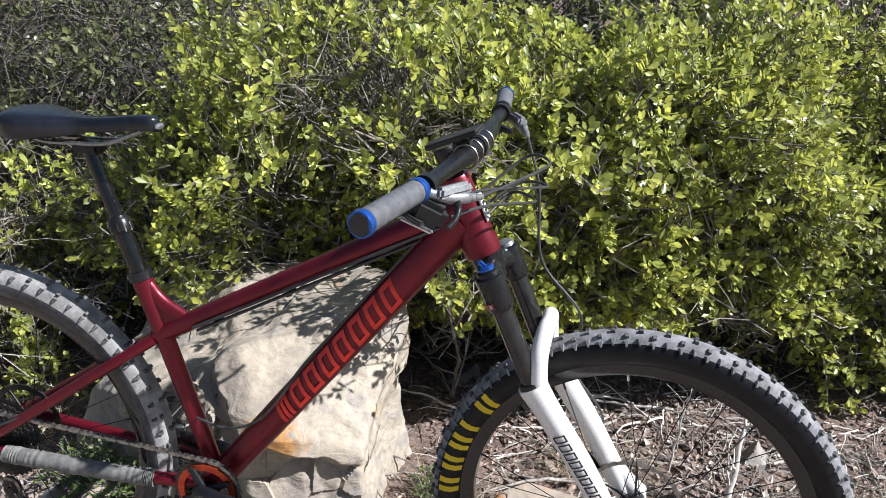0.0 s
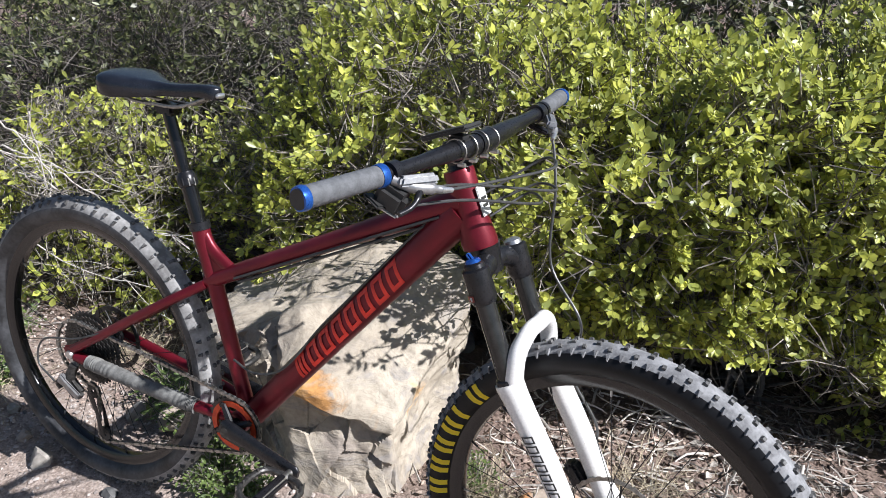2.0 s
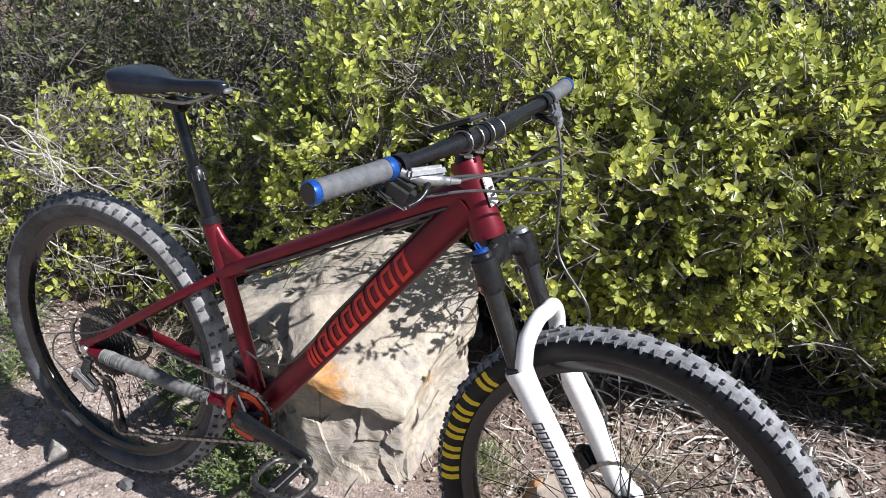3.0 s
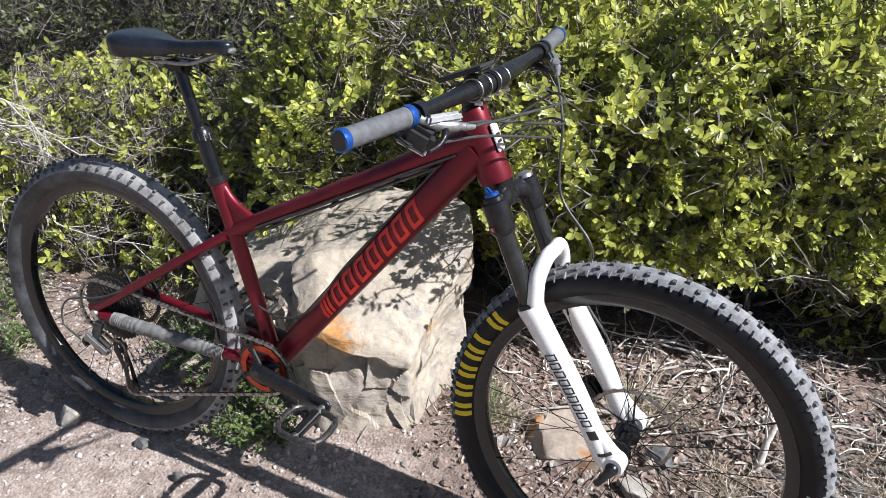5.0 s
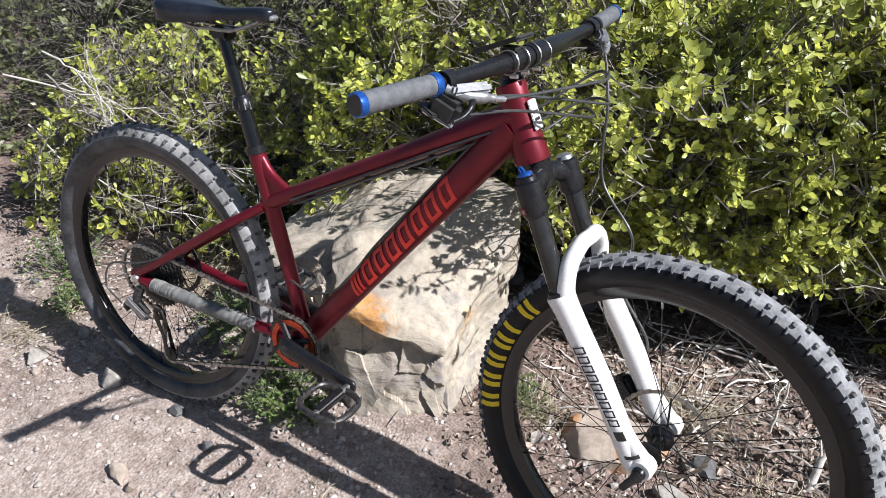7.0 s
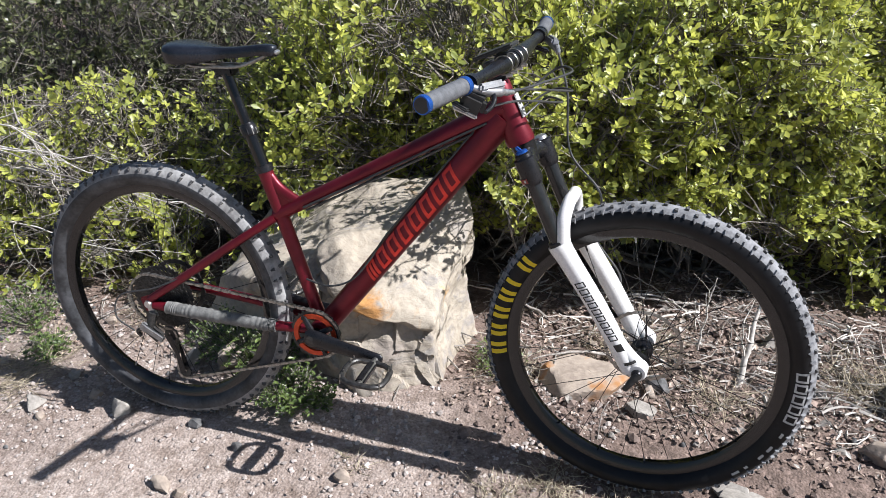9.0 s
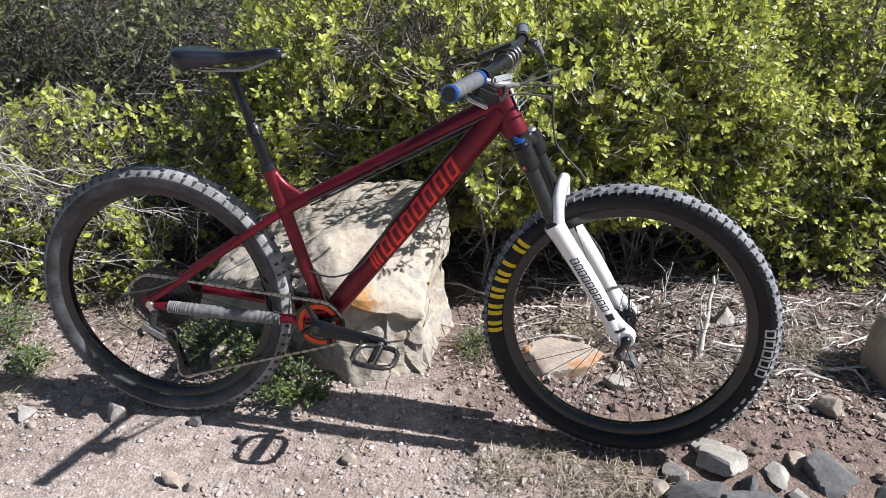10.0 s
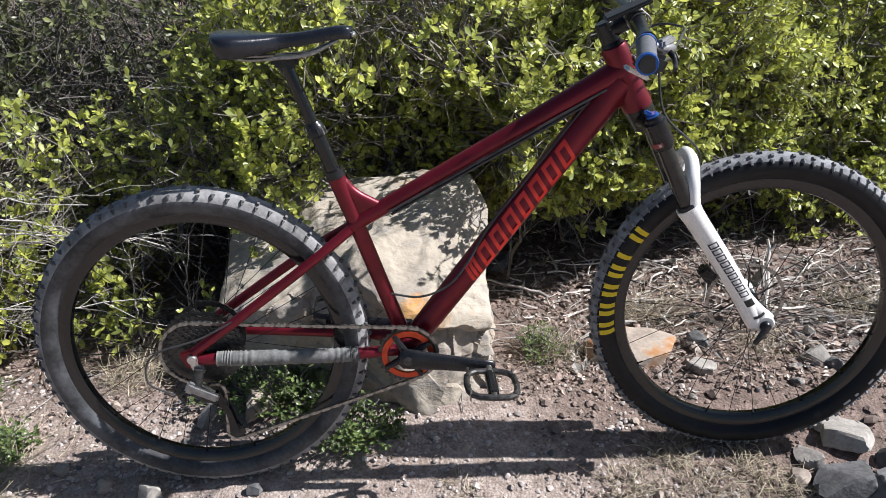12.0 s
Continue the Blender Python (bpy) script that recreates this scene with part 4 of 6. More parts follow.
part("leg_print", tube_bar(L0, L1, leg_r(0.03), 0.026, 0.033, -0.9, 0.9, 0.003, 0.0022, 0.95), BLACKPRINT, fork, "black printed band")
part("caliper", block(0.05, 0.03, 0.028, 0.006, Matrix.Translation(FRONT_AXLE + Vector((-0.085, 0.058, 0.055))) @ pose(0, 0, 0, 0, 50)), BLACK, fork)

# stem, handlebar and what sits on it
BAR = STEER_TOP + STEER * 0.030 + AHEAD * 0.054
HALF = 0.380
handlebar_line = []
for k in range(-12, 13):
    y = HALF * k / 12
    back = -0.078 * max(0, abs(y) - 0.03) - 0.09 * max(0, abs(y) - 0.22)
    handlebar_line.append(BAR + Vector((back, y + 0.003, 0.004 + 0.017 * y)))
bar_r = [0.0114 if abs(k) > 4 else (0.0162 if abs(k) < 3 else 0.0162 - 0.0048 * (abs(k) - 2) / 3) for k in range(-12, 13)]
handlebar = part("handlebar", tube(handlebar_line, bar_r, 20), BLACK, bicycle, "wide matt black handlebar with grey grips")
handlebar.matrix_basis = steered
part("stem", join(tube([STEER_TOP + STEER * 0.008, STEER_TOP + STEER * 0.044], 0.0185, 22), tube([STEER_TOP + STEER * 0.026, BAR - AHEAD * 0.012], 0.0165, 18), tube([BAR + Vector((0, -0.022, 0.003)), BAR + Vector((0, 0.028, 0.004))], 0.0182, 22)), BLACK, handlebar)
part("spacer", tube([STEER_TOP, STEER_TOP + STEER * 0.005, STEER_TOP + STEER * 0.009], [0.0215, 0.020, 0.0175], 22), BLACK, handlebar)
part("stem_cap", tube([STEER_TOP + STEER * 0.044, STEER_TOP + STEER * 0.048], [0.018, 0.016], 20), BLACK, handlebar)
for y in (-0.079, -0.046, -0.012, 0.021):
    ring = [BAR + Vector((0.0188 * math.cos(a), y, 0.0035 + 0.0186 * math.sin(a))) for a in np.linspace(0, 2 * math.pi, 17)]
    part("band", tube(ring, 0.0016, 6, caps=False), STEEL, handlebar, "thin metal band round the bar")
    part("band_screw", tube([BAR + Vector((0.006, y, -0.0165)), BAR + Vector((0.018, y, -0.0150))], 0.0034, 10), SILVER, handlebar)
part("phone_plate", block(0.088, 0.055, 0.008, 0.0035, Matrix.Translation(BAR + Vector((-0.022, -0.060, 0.027))) @ pose(0, 0, 0, 0, -22, 0)), PLASTIC, handlebar, "flat dark holder behind the bar")
part("plate_stalk", block(0.03, 0.03, 0.020, 0.004, Matrix.Translation(BAR + Vector((-0.008, -0.055, 0.013)))), PLASTIC, handlebar)


def along_bar(y):
    t = (y / HALF + 1) * 12
    i = max(0, min(23, int(t)))
    return handlebar_line[i].lerp(handlebar_line[i + 1], t - i)


for s in (-1, 1):
    inner, outer = 0.246, 0.373
    g = [along_bar(s * (inner + (outer - inner) * k / 40)) for k in range(41)]
    part("grip", tube(g, [0.0149 + 0.0007 * (k % 2) for k in range(41)], 20), GRIP, handlebar, "grey ribbed rubber grip", crease=70)
    for y0, y1 in ((inner - 0.008, inner + 0.004), (outer - 0.004, outer + 0.007)):
        part("grip_ring", tube([along_bar(s * y0), along_bar(s * (y0 * 0.7 + y1 * 0.3)), along_bar(s * y1)], [0.0163, 0.0172, 0.0163], 22), BLUE if s < 0 or y0 > 0.3 else BLACK, handlebar, "blue metal lock ring" if s < 0 or y0 > 0.3 else "black lock ring")
    part("end_plug", tube([along_bar(s * outer), along_bar(s * outer) + Vector((0, 0.009 * s, 0))], [0.0145, 0.0135], 18), PLASTIC, handlebar)
    b0 = along_bar(s * 0.222)
    part("lever_clamp", tube([b0 + Vector((0, -0.009, 0)), b0 + Vector((0, 0.009, 0))], 0.0165, 18), BLACK, handlebar)
    body_at = b0 + Vector((0.034, -0.014 * s, -0.006))
    reservoir = block(0.062, 0.019, 0.015, 0.004, Matrix.Translation(body_at) @ Matrix.Rotation(radians(30 * s), 4, "Z") @ pose(0, 0, 0, 14 * s, 0, 90), 0.86)
    lower = tube(spline([b0 + Vector((0.008, 0.010 * s, -0.006)), b0 + Vector((0.030, -0.004 * s, -0.015)), b0 + Vector((0.048, -0.030 * s, -0.020)), b0 + Vector((0.055, -0.044 * s, -0.024))], 5), [0.0075] * 5 + [0.0088] * 6 + [0.0062] * 5, 14)
    part("lever_body", join(reservoir, lower), LEVER, handlebar, "silver-grey brake lever body")
    part("brake_lever", tube(spline([b0 + Vector((0.040, -0.010 * s, -0.020)), b0 + Vector((0.046, 0.004 * s, -0.028)), b0 + Vector((0.046, 0.020 * s, -0.036)), b0 + Vector((0.042, 0.040 * s, -0.040))], 6), [0.0050] * 7 + [0.0042] * 6 + [0.0038] * 6, 12, 1.0), BLACK, handlebar, "brake lever blade")
    part("hose_nut", tube([b0 + Vector((0.055, -0.040 * s, -0.023)), b0 + Vector((0.061, -0.060 * s, -0.027))], [0.0055, 0.004], 12), SILVER, handlebar)
b0 = along_bar(-0.225)
part("shifter_body", join(block(0.046, 0.036, 0.034, 0.008, Matrix.Translation(b0 + Vector((0.010, -0.006, -0.032))) @ pose(0, 0, 0, 0, 25, 10)), tube([b0 + Vector((0.01, 0.0, -0.012)), b0 + Vector((0.012, -0.004, -0.03))], 0.009, 12)), PLASTIC, handlebar, "black trigger shifter")
part("shift_paddle", block(0.05, 0.022, 0.007, 0.003, Matrix.Translation(b0 + Vector((-0.012, 0.004, -0.052))) @ pose(0, 0, 0, 12, 28, 24)), SILVER, handlebar, "silver shift paddle")
part("shift_paddle", block(0.036, 0.018, 0.006, 0.0025, Matrix.Translation(b0 + Vector((-0.008, -0.024, -0.036))) @ pose(0, 0, 0, -10, 20, -14)), PLASTIC, handlebar, "black shift paddle")
part("dropper_lever", block(0.04, 0.016, 0.009, 0.003, Matrix.Translation(along_bar(0.21) + Vector((0.0, 0.02, -0.03))) @ pose(0, 0, 0, 10, 20, 20)), BLACK, handlebar)
# hoses from the bar
rb = along_bar(-0.222) + Vector((0.060, 0.058, -0.026))
front_hose = [along_bar(0.222) + Vector((0.060, -0.058, -0.026)), along_bar(0.21) + Vector((0.070, -0.055, -0.05)), BAR + Vector((0.078, 0.13, -0.10)), BAR + Vector((0.095, 0.105, -0.22)), A0 + Vector((0.055, 0.085, 0.06)), A0 + Vector((0.045, 0.09, -0.04)), FRONT_AXLE + Vector((-0.07, 0.09, 0.14)), FRONT_AXLE + Vector((-0.08, 0.07, 0.07))]
part("brake_hose", tube(spline(front_hose, 9), 0.0026, 8), CABLE, handlebar, "black brake hose down to the fork")
for k, (st, mid) in enumerate(((rb, (0.105, 0.05, -0.03)), (b0 + Vector((0.02, 0.03, -0.03)), (0.10, 0.07, -0.075)), (b0 + Vector((0.03, 0.02, -0.045)), (0.085, 0.05, -0.095)))):
    end = STEER_LOW.lerp(STEER_TOP, 0.45 - 0.15 * k) + Vector((-0.03, 0.034 + 0.003 * k, 0.0))
    part("cable", tube(spline([st, st + Vector((0.03, 0.09, -0.002 - 0.004 * k)), BAR + Vector(mid), BAR + Vector((mid[0] - 0.05, 0.115, mid[2] - 0.01)), end + Vector((0.02, 0.02, 0.012)), end], 8), 0.0024, 8), CABLE, handlebar, "looping control cable")

# cranks, chainring, chain, gears
crank_dir = (at(0.618, -0.066) - BB).normalized()
crankset = part("crankset", moved(gear(0.0625, 32, 0.0042, 0.0035, 0.050), Matrix.Translation(BB + Vector((0, -0.047, 0)))), DARKSTEEL, bicycle, "black cranks with an orange chainring")
part("chainring", moved(turned([(0.0565, -0.003), (0.0565, 0.003), (0.0445, 0.003), (0.043, 0.0), (0.0445, -0.003)], 48, True), Matrix.Translation(BB + Vector((0, -0.049, 0)))), ORANGE, crankset, "orange anodised chainring")
for k in range(4):
    a = 0.5 + k * math.pi / 2
    part("spider_arm", tube([BB + Vector((0.012 * math.cos(a), -0.055, 0.012 * math.sin(a))), BB + Vector((0.052 * math.cos(a), -0.052, 0.052 * math.sin(a)))], [0.009, 0.006], 10), BLACK, crankset)
    part("ring_bolt", moved(turned([(0, -0.002), (0.0055, -0.002), (0.006, 0.002), (0, 0.003)], 10), Matrix.Translation(BB + Vector((0.052 * math.cos(a), -0.057, 0.052 * math.sin(a))))), BLACK, crankset)
part("axle", tube([BB + Vector((0, -0.075, 0)), BB + Vector((0, 0.075, 0))], 0.0125, 18), BLACK, crankset)
for s, sign in ((-1, 1), (1, -1)):
    base = BB + Vector((0, 0.068 * s, 0))
    tip = base + crank_dir * 0.172 * sign + Vector((0, 0.012 * s, 0))
    part("crank_arm", tube([base - crank_dir * 0.018 * sign, base - crank_dir * 0.008 * sign, base.lerp(tip, 0.12), base.lerp(tip, 0.5), base.lerp(tip, 0.93), tip + crank_dir * 0.008 * sign, tip + crank_dir * 0.015 * sign], [0.015, 0.024, 0.023, 0.0185, 0.0165, 0.0155, 0.009], 18, 0.5), BLACK, crankset, "black crank arm with scuffed finish")
    part("crank_bolt", moved(turned([(0, 0.008), (0.0095, 0.008), (0.0105, -0.004), (0, -0.006)], 16), Matrix.Translation(base + Vector((0, 0.008 * s, 0)))), DARKSTEEL, crankset)
    pc = tip + Vector((0, 0.068 * s, 0))
    pm = Matrix.Translation(pc) @ pose(0, 0, 0, 0, 6)
    rim = [Vector((0.052 * math.copysign(abs(math.cos(a)) ** 0.62, math.cos(a)), 0.050 * math.copysign(abs(math.sin(a)) ** 0.62, math.sin(a)), 0)) for a in np.arange(17) * math.pi / 8]
    pieces = [tube([pm @ q for q in rim], 0.0068, 10, 1.0, False)]
    pedal = part("pedal", join(*pieces), DARKSTEEL, crankset, "open metal platform pedal with pins")
    part("spindle", tube([tip + Vector((0, 0.004 * s, 0)), pc + Vector((0, 0.05 * s, 0))], [0.0085, 0.0075], 14), STEEL, crankset)
    part("pedal_core", block(0.022, 0.09, 0.020, 0.006, pm), BLACK, crankset)
    for px in (-0.047, 0.047):
        for py in (-0.042, -0.021, 0.021, 0.042):
            part("pin", tube([pm @ Vector((px, py, -0.0125)), pm @ Vector((px, py, 0.0125))], 0.0018, 6), STEEL, crankset)

CY = -0.047
wheel_c = at(0, 0)
JU, JL = at(0.030, -0.098), at(0.058, -0.205)


def arc(c, r, a0, a1, n):
    return [Vector((c.x + r * math.cos(radians(a0 + (a1 - a0) * k / n)), CY, c.z + r * math.sin(radians(a0 + (a1 - a0) * k / n)))) for k in range(n + 1)]


path = arc(BB, 0.0645, -78, 88, 16) + arc(wheel_c, 0.0725, 92, 262, 22) + arc(JU, 0.020, 150, -20, 8) + arc(JL, 0.020, 160, 285, 8)
path.append(path[0])
steps, total = [0.0], 0.0
for a, b in zip(path, path[1:]):
    total += (b - a).length
    steps.append(total)
count = int(total / 0.0127)


def on_path(s):
    i = max(0, min(len(path) - 2, next((k for k in range(len(steps) - 1) if steps[k + 1] >= s), len(path) - 2)))
    return path[i].lerp(path[i + 1], (s - steps[i]) / max(1e-6, steps[i + 1] - steps[i]))


def link_plate(long, high):
    """A side plate of the chain, waisted between its two round ends."""
    n, V = 18, []
    for s in (-1, 1):
        for i in range(n):
            a = 2 * math.pi * i / n
            x = long / 2 * math.cos(a)
            V.append((x, 0.00055 * s, high / 2 * math.copysign(abs(math.sin(a)) ** 0.7, math.sin(a)) * (0.66 + 0.34 * min(1, abs(x) / (long * 0.3)))))
    F = [tuple(range(n - 1, -1, -1)), tuple(range(n, 2 * n))] + [(i, (i + 1) % n, n + (i + 1) % n, n + i) for i in range(n)]
    return V, F


outer_plate, inner_plate = link_plate(0.0205, 0.0086), link_plate(0.0190, 0.0076)
outer, inner = [], []
for k in range(count):
    a, b = on_path(k * 0.0127), on_path((k + 1) * 0.0127 if k < count - 1 else total)
    ang = math.atan2((b - a).z, (b - a).x)
    place = Matrix.Translation((a + b) / 2) @ Matrix.Rotation(-ang, 4, "Y")
    for s in (-1, 1):
        if k % 2:
            outer.append(moved(outer_plate, place @ Matrix.Translation((0, s * 0.0031, 0))))
        else:
            inner.append(moved(inner_plate, place @ Matrix.Translation((0, s * 0.0018, 0))))
    inner.append(tube([a + Vector((0, -0.0017, 0)), a + Vector((0, 0.0017, 0))], 0.0037, 8))
    outer.append(tube([a + Vector((0, -0.0041, 0)), a + Vector((0, 0.0041, 0))], 0.0016, 6))
chain = part("chain", join(*outer), STEEL, bicycle, "dull steel chain", smooth=False)
part("chain_core", join(*inner), CHAIN_GREY, chain, smooth=False)
derailleur = part("derailleur", join(block(0.055, 0.026, 0.032, 0.008, Matrix.Translation(at(0.012, -0.078, -0.082)) @ pose(0, 0, 0, 0, 40)), tube([at(0.012, -0.022, -0.076), at(0.000, -0.062, -0.084)], [0.011, 0.012], 14), tube(spline([at(-0.01, -0.06, -0.084), at(-0.035, -0.075, -0.086), at(-0.03, -0.09, -0.084)], 4), 0.006, 10)), DARKSTEEL, bicycle, "dark rear derailleur with two jockey wheels")
for s in (-0.057, -0.039):
    part("cage_plate", tube([JU + Vector((0, s, 0)), JU.lerp(JL, 0.5) + Vector((0.006, s, 0)), JL + Vector((0, s, 0))], [0.0105, 0.0062, 0.0095], 14, 0.12), BLACK, derailleur)
part("parallelogram", join(block(0.062, 0.008, 0.022, 0.004, Matrix.Translation(at(0.020, -0.070, -0.098)) @ pose(0, 0, 0, 0, 30)), block(0.020, 0.014, 0.026, 0.004, Matrix.Translation(at(-0.008, -0.056, -0.094)) @ pose(0, 0, 0, 0, 30))), LEVER, derailleur, "grey metal outer plate")
for j in (JU, JL):
    part("jockey_wheel", moved(gear(0.016, 11, 0.003, 0.004, 0.005), Matrix.Translation(j + Vector((0, CY, 0)))), PLASTIC, derailleur)
part("hanger", block(0.026, 0.007, 0.05, 0.0035, Matrix.Translation(at(0.006, -0.014, -0.071)) @ pose(0, 0, 0, 0, -14)), SILVER, derailleur, "bare aluminium hanger")
part("axle_end", moved(turned([(0, -0.003), (0.009, -0.003), (0.0105, 0.001), (0.0105, 0.005), (0, 0.006)], 16), Matrix.Translation(at(0, 0, -0.076))), SILVER, derailleur)
part("cable", tube(spline([at(0.14, 0.10, -0.062), at(0.03, 0.05, -0.075), at(-0.075, 0.02, -0.08), at(-0.095, -0.04, -0.086), at(-0.045, -0.075, -0.088)], 8), 0.0023, 8), CABLE, derailleur, "black gear cable loop")


# ---- plants ----
from mathutils.kdtree import KDTree

def leaves(base, way, normal, length, width, rng, fold=0.16, bend=0.12, plain=False):
    """Blades from arrays: each a folded leaf, widest beyond its middle, bent down at the tip."""
    n = len(base)
    way = way / np.linalg.norm(way, axis=1)[:, None]
    side = np.cross(way, normal)
    side /= np.maximum(np.linalg.norm(side, axis=1), 1e-6)[:, None]
    up = np.cross(side, way)
    L, W = length[:, None], width[:, None]
    droop = (rng.uniform(-0.4, 1.0, n) * bend)[:, None] * L
    mid = base + way * L * 0.55 - up * W * fold
    tip = base + way * L - up * droop
    if plain:
        l, r = base + way * L * 0.5 + side * W * 0.5, base + way * L * 0.5 - side * W * 0.5
        k = np.arange(n)[:, None] * 4
        return np.stack([base, l, tip, r], 1).reshape(-1, 3), np.concatenate([k + np.array([0, 2, 1]), k + np.array([0, 3, 2])], 0).tolist()
    l1, r1 = base + way * L * 0.33 + side * W * 0.36, base + way * L * 0.33 - side * W * 0.36
    l2, r2 = base + way * L * 0.68 + side * W * 0.5 - up * droop * 0.3, base + way * L * 0.68 - side * W * 0.5 - up * droop * 0.3
    V = np.stack([base, l1, l2, tip, r2, r1, mid], 1).reshape(-1, 3)
    k = np.arange(n)[:, None] * 7
    Q = np.concatenate([k + np.array([0, 6, 2, 1]), k + np.array([0, 5, 4, 6])], 0)
    T = np.concatenate([k + np.array([6, 3, 2]), k + np.array([6, 4, 3])], 0)
    return V, Q.tolist() + T.tolist()


def rods(lines, radii, sides=3):
    """Thin rods: lines (n, k, 3), radii (n, k)."""
    n, k, _ = lines.shape
    d = np.gradient(lines, axis=1)
    d /= np.maximum(np.linalg.norm(d, axis=2), 1e-9)[:, :, None]
    ref = np.where(np.abs(d[:, :, 2:3]) > 0.9, np.array([1.0, 0, 0]), np.array([0, 0, 1.0]))
    u = np.cross(d, ref)
    u /= np.linalg.norm(u, axis=2)[:, :, None]
    w = np.cross(d, u)
    rings = []
    for s in range(sides):
        a = 2 * math.pi * s / sides
        rings.append(lines + (u * math.cos(a) + w * math.sin(a)) * radii[:, :, None])
    V = np.stack(rings, 2).reshape(-1, 3)
    base = np.arange(n)[:, None, None, None] * k * sides
    i = np.arange(k - 1)[None, :, None, None] * sides
    s = np.arange(sides)
    quad = np.stack([s, (s + 1) % sides, (s + 1) % sides + sides, s + sides], -1)[None, None]
    return V, (base + i + quad).reshape(-1, 4).tolist()


def curved(a, b, k, sag, rng):
    """n lines of k points from a to b, bowed and kinked."""
    t = np.linspace(0, 1, k)[None, :, None]
    n = len(a)
    bow = rng.normal(0, 1, (n, 1, 3)) * np.linalg.norm(b - a, axis=1)[:, None, None] * sag
    kink = rng.normal(0, 1, (n, k, 3)) * np.linalg.norm(b - a, axis=1)[:, None, None] * sag * 0.22
    kink[:, 0] = 0
    return a[:, None] * (1 - t) + b[:, None] * t + bow * (4 * t * (1 - t)) + kink


def shrub(label, base, spread, tips, seed, leaf, bare=0.25, leaf_size=0.0275, per_tip=8, wood=None, limbs=110, back=0.15, floor_z=-9.0, sprays=(), pockets=(), front=-9.0):
    """A twiggy shrub: limbs from the root, many side twigs, rosettes of leaves at their ends."""
    rng = np.random.default_rng(seed)
    base, spread = np.array(base), np.array(spread)
    D = rng.normal(0, 1, (tips * 4, 3))
    D[:, 2] = np.abs(D[:, 2]) * 1.0 - 0.25
    D /= np.linalg.norm(D, axis=1)[:, None]
    D = D[(D[:, 1] < 0.15) | (rng.random(len(D)) < back)][:tips]
    n = len(D)
    lump = 1 + 0.75 * fbm(D * 1.0 + seed, 2.6, 3, seed)
    rad = rng.random(n) ** 0.42 * lump
    P = base + np.array([0, 0, spread[2] * 0.28]) + D * rad[:, None] * spread * np.array([1, 1, 0.8])
    # gaps: whole pockets with no foliage
    keep = fbm(P, 3.2, 3, seed + 5) > -0.22
    P, D, rad = P[keep], D[keep], rad[keep]
    P = P[P[:, 1] > front + 0.35 * np.maximum(P[:, 0], 0) + 0.25 * fbm(P, 4.0, 2, seed + 33)]
    for (cx, cy, cz), r, many in sprays:
        P = np.concatenate([P, np.array([cx, cy, cz]) + rng.normal(0, 1, (many, 3)) * r])
    floor = floor_z - 0.5 * np.clip(P[:, 1] - 1.6, 0, 0.5)
    low = (P[:, 2] < floor) & (rng.random(len(P)) < 0.94)
    # nothing hangs over the boulder
    over = (P[:, 0] > -0.88) & (P[:, 0] < -0.32) & (P[:, 1] < 1.82) & (P[:, 2] < 0.64)
    P = P[~low & ~over]
    P[:, 2] = np.maximum(P[:, 2], ground_z(P[:, 0], P[:, 1]) + 0.04)
    n = len(P)
    # limbs
    pick = rng.choice(n, limbs, replace=False)
    roots = base + np.c_[rng.normal(0, 0.07, limbs), rng.normal(0, 0.07, limbs), np.zeros(limbs) - 0.05]
    LL = curved(roots, P[pick] * 0.92 + base * 0.08, 9, 0.10, rng)
    lr = np.linspace(0.010, 0.0022, 9)[None] * rng.uniform(0.6, 1.25, (limbs, 1))
    V1, F1 = rods(LL, lr, 6)
    # side branches, then twigs that leave the nearest wood
    k2 = limbs * (9 if leaf_size < 0.03 else 4)
    from_k = LL[rng.integers(0, limbs, k2), rng.integers(3, 9, k2)]
    goal = P[rng.integers(0, n, k2)]
    reach = np.linalg.norm(goal - from_k, axis=1)
    goal = from_k + (goal - from_k) * np.minimum(1, rng.uniform(0.2, 0.5, k2) / np.maximum(reach, 1e-6))[:, None]
    SB = curved(from_k, goal, 5, 0.09, rng)
    Vs, Fs = rods(SB, np.linspace(0.0025, 0.0011, 5)[None] * rng.uniform(0.6, 1.2, (k2, 1)), 3)
    knots = np.concatenate([SB[:, 1:].reshape(-1, 3), LL[:, 4:].reshape(-1, 3)])
    tree = KDTree(len(knots))
    for i, q in enumerate(knots):
        tree.insert(q, i)
    tree.balance()
    near = np.array([tree.find_n(q, 9)[j][0] for q, j in zip(P + rng.normal(0, 0.07, P.shape), rng.integers(0, 9, n))]) + rng.normal(0, 0.012, P.shape)
    start = P + (near - P) * np.minimum(1, 0.16 / np.maximum(np.linalg.norm(near - P, axis=1), 1e-6))[:, None]
    TL = curved(start, P, 3, 0.10, rng)
    V2, F2 = rods(TL, np.linspace(0.0021, 0.0009, 3)[None] * rng.uniform(0.7, 1.4, (n, 1)), 3)
    thing = new("shrub")
    thing.location = base
    tagged(thing, label, "shrub", "shrubs beside the trail")
    part_of = lambda nm, V, F, m: mesh(nm, V - base, F, m, thing)
    part_of("trunk", V1, F1, wood or BARK)
    Vt, Ft = np.concatenate([V2, Vs]), F2 + [[i + len(V2) for i in q] for q in Fs]
    twigs = part_of("twig_mass", Vt, Ft, wood or INNER_TWIG)
    twigs["kind"] = "stuff"
    # rosettes
    leafy = np.nonzero((rng.random(n) > bare) & (P[:, 2] + 0.5 * fbm(P, 2.5, 2, seed + 9) > floor_z - 0.5 * np.clip(P[:, 1] - 1.6, 0, 0.5)))[0]
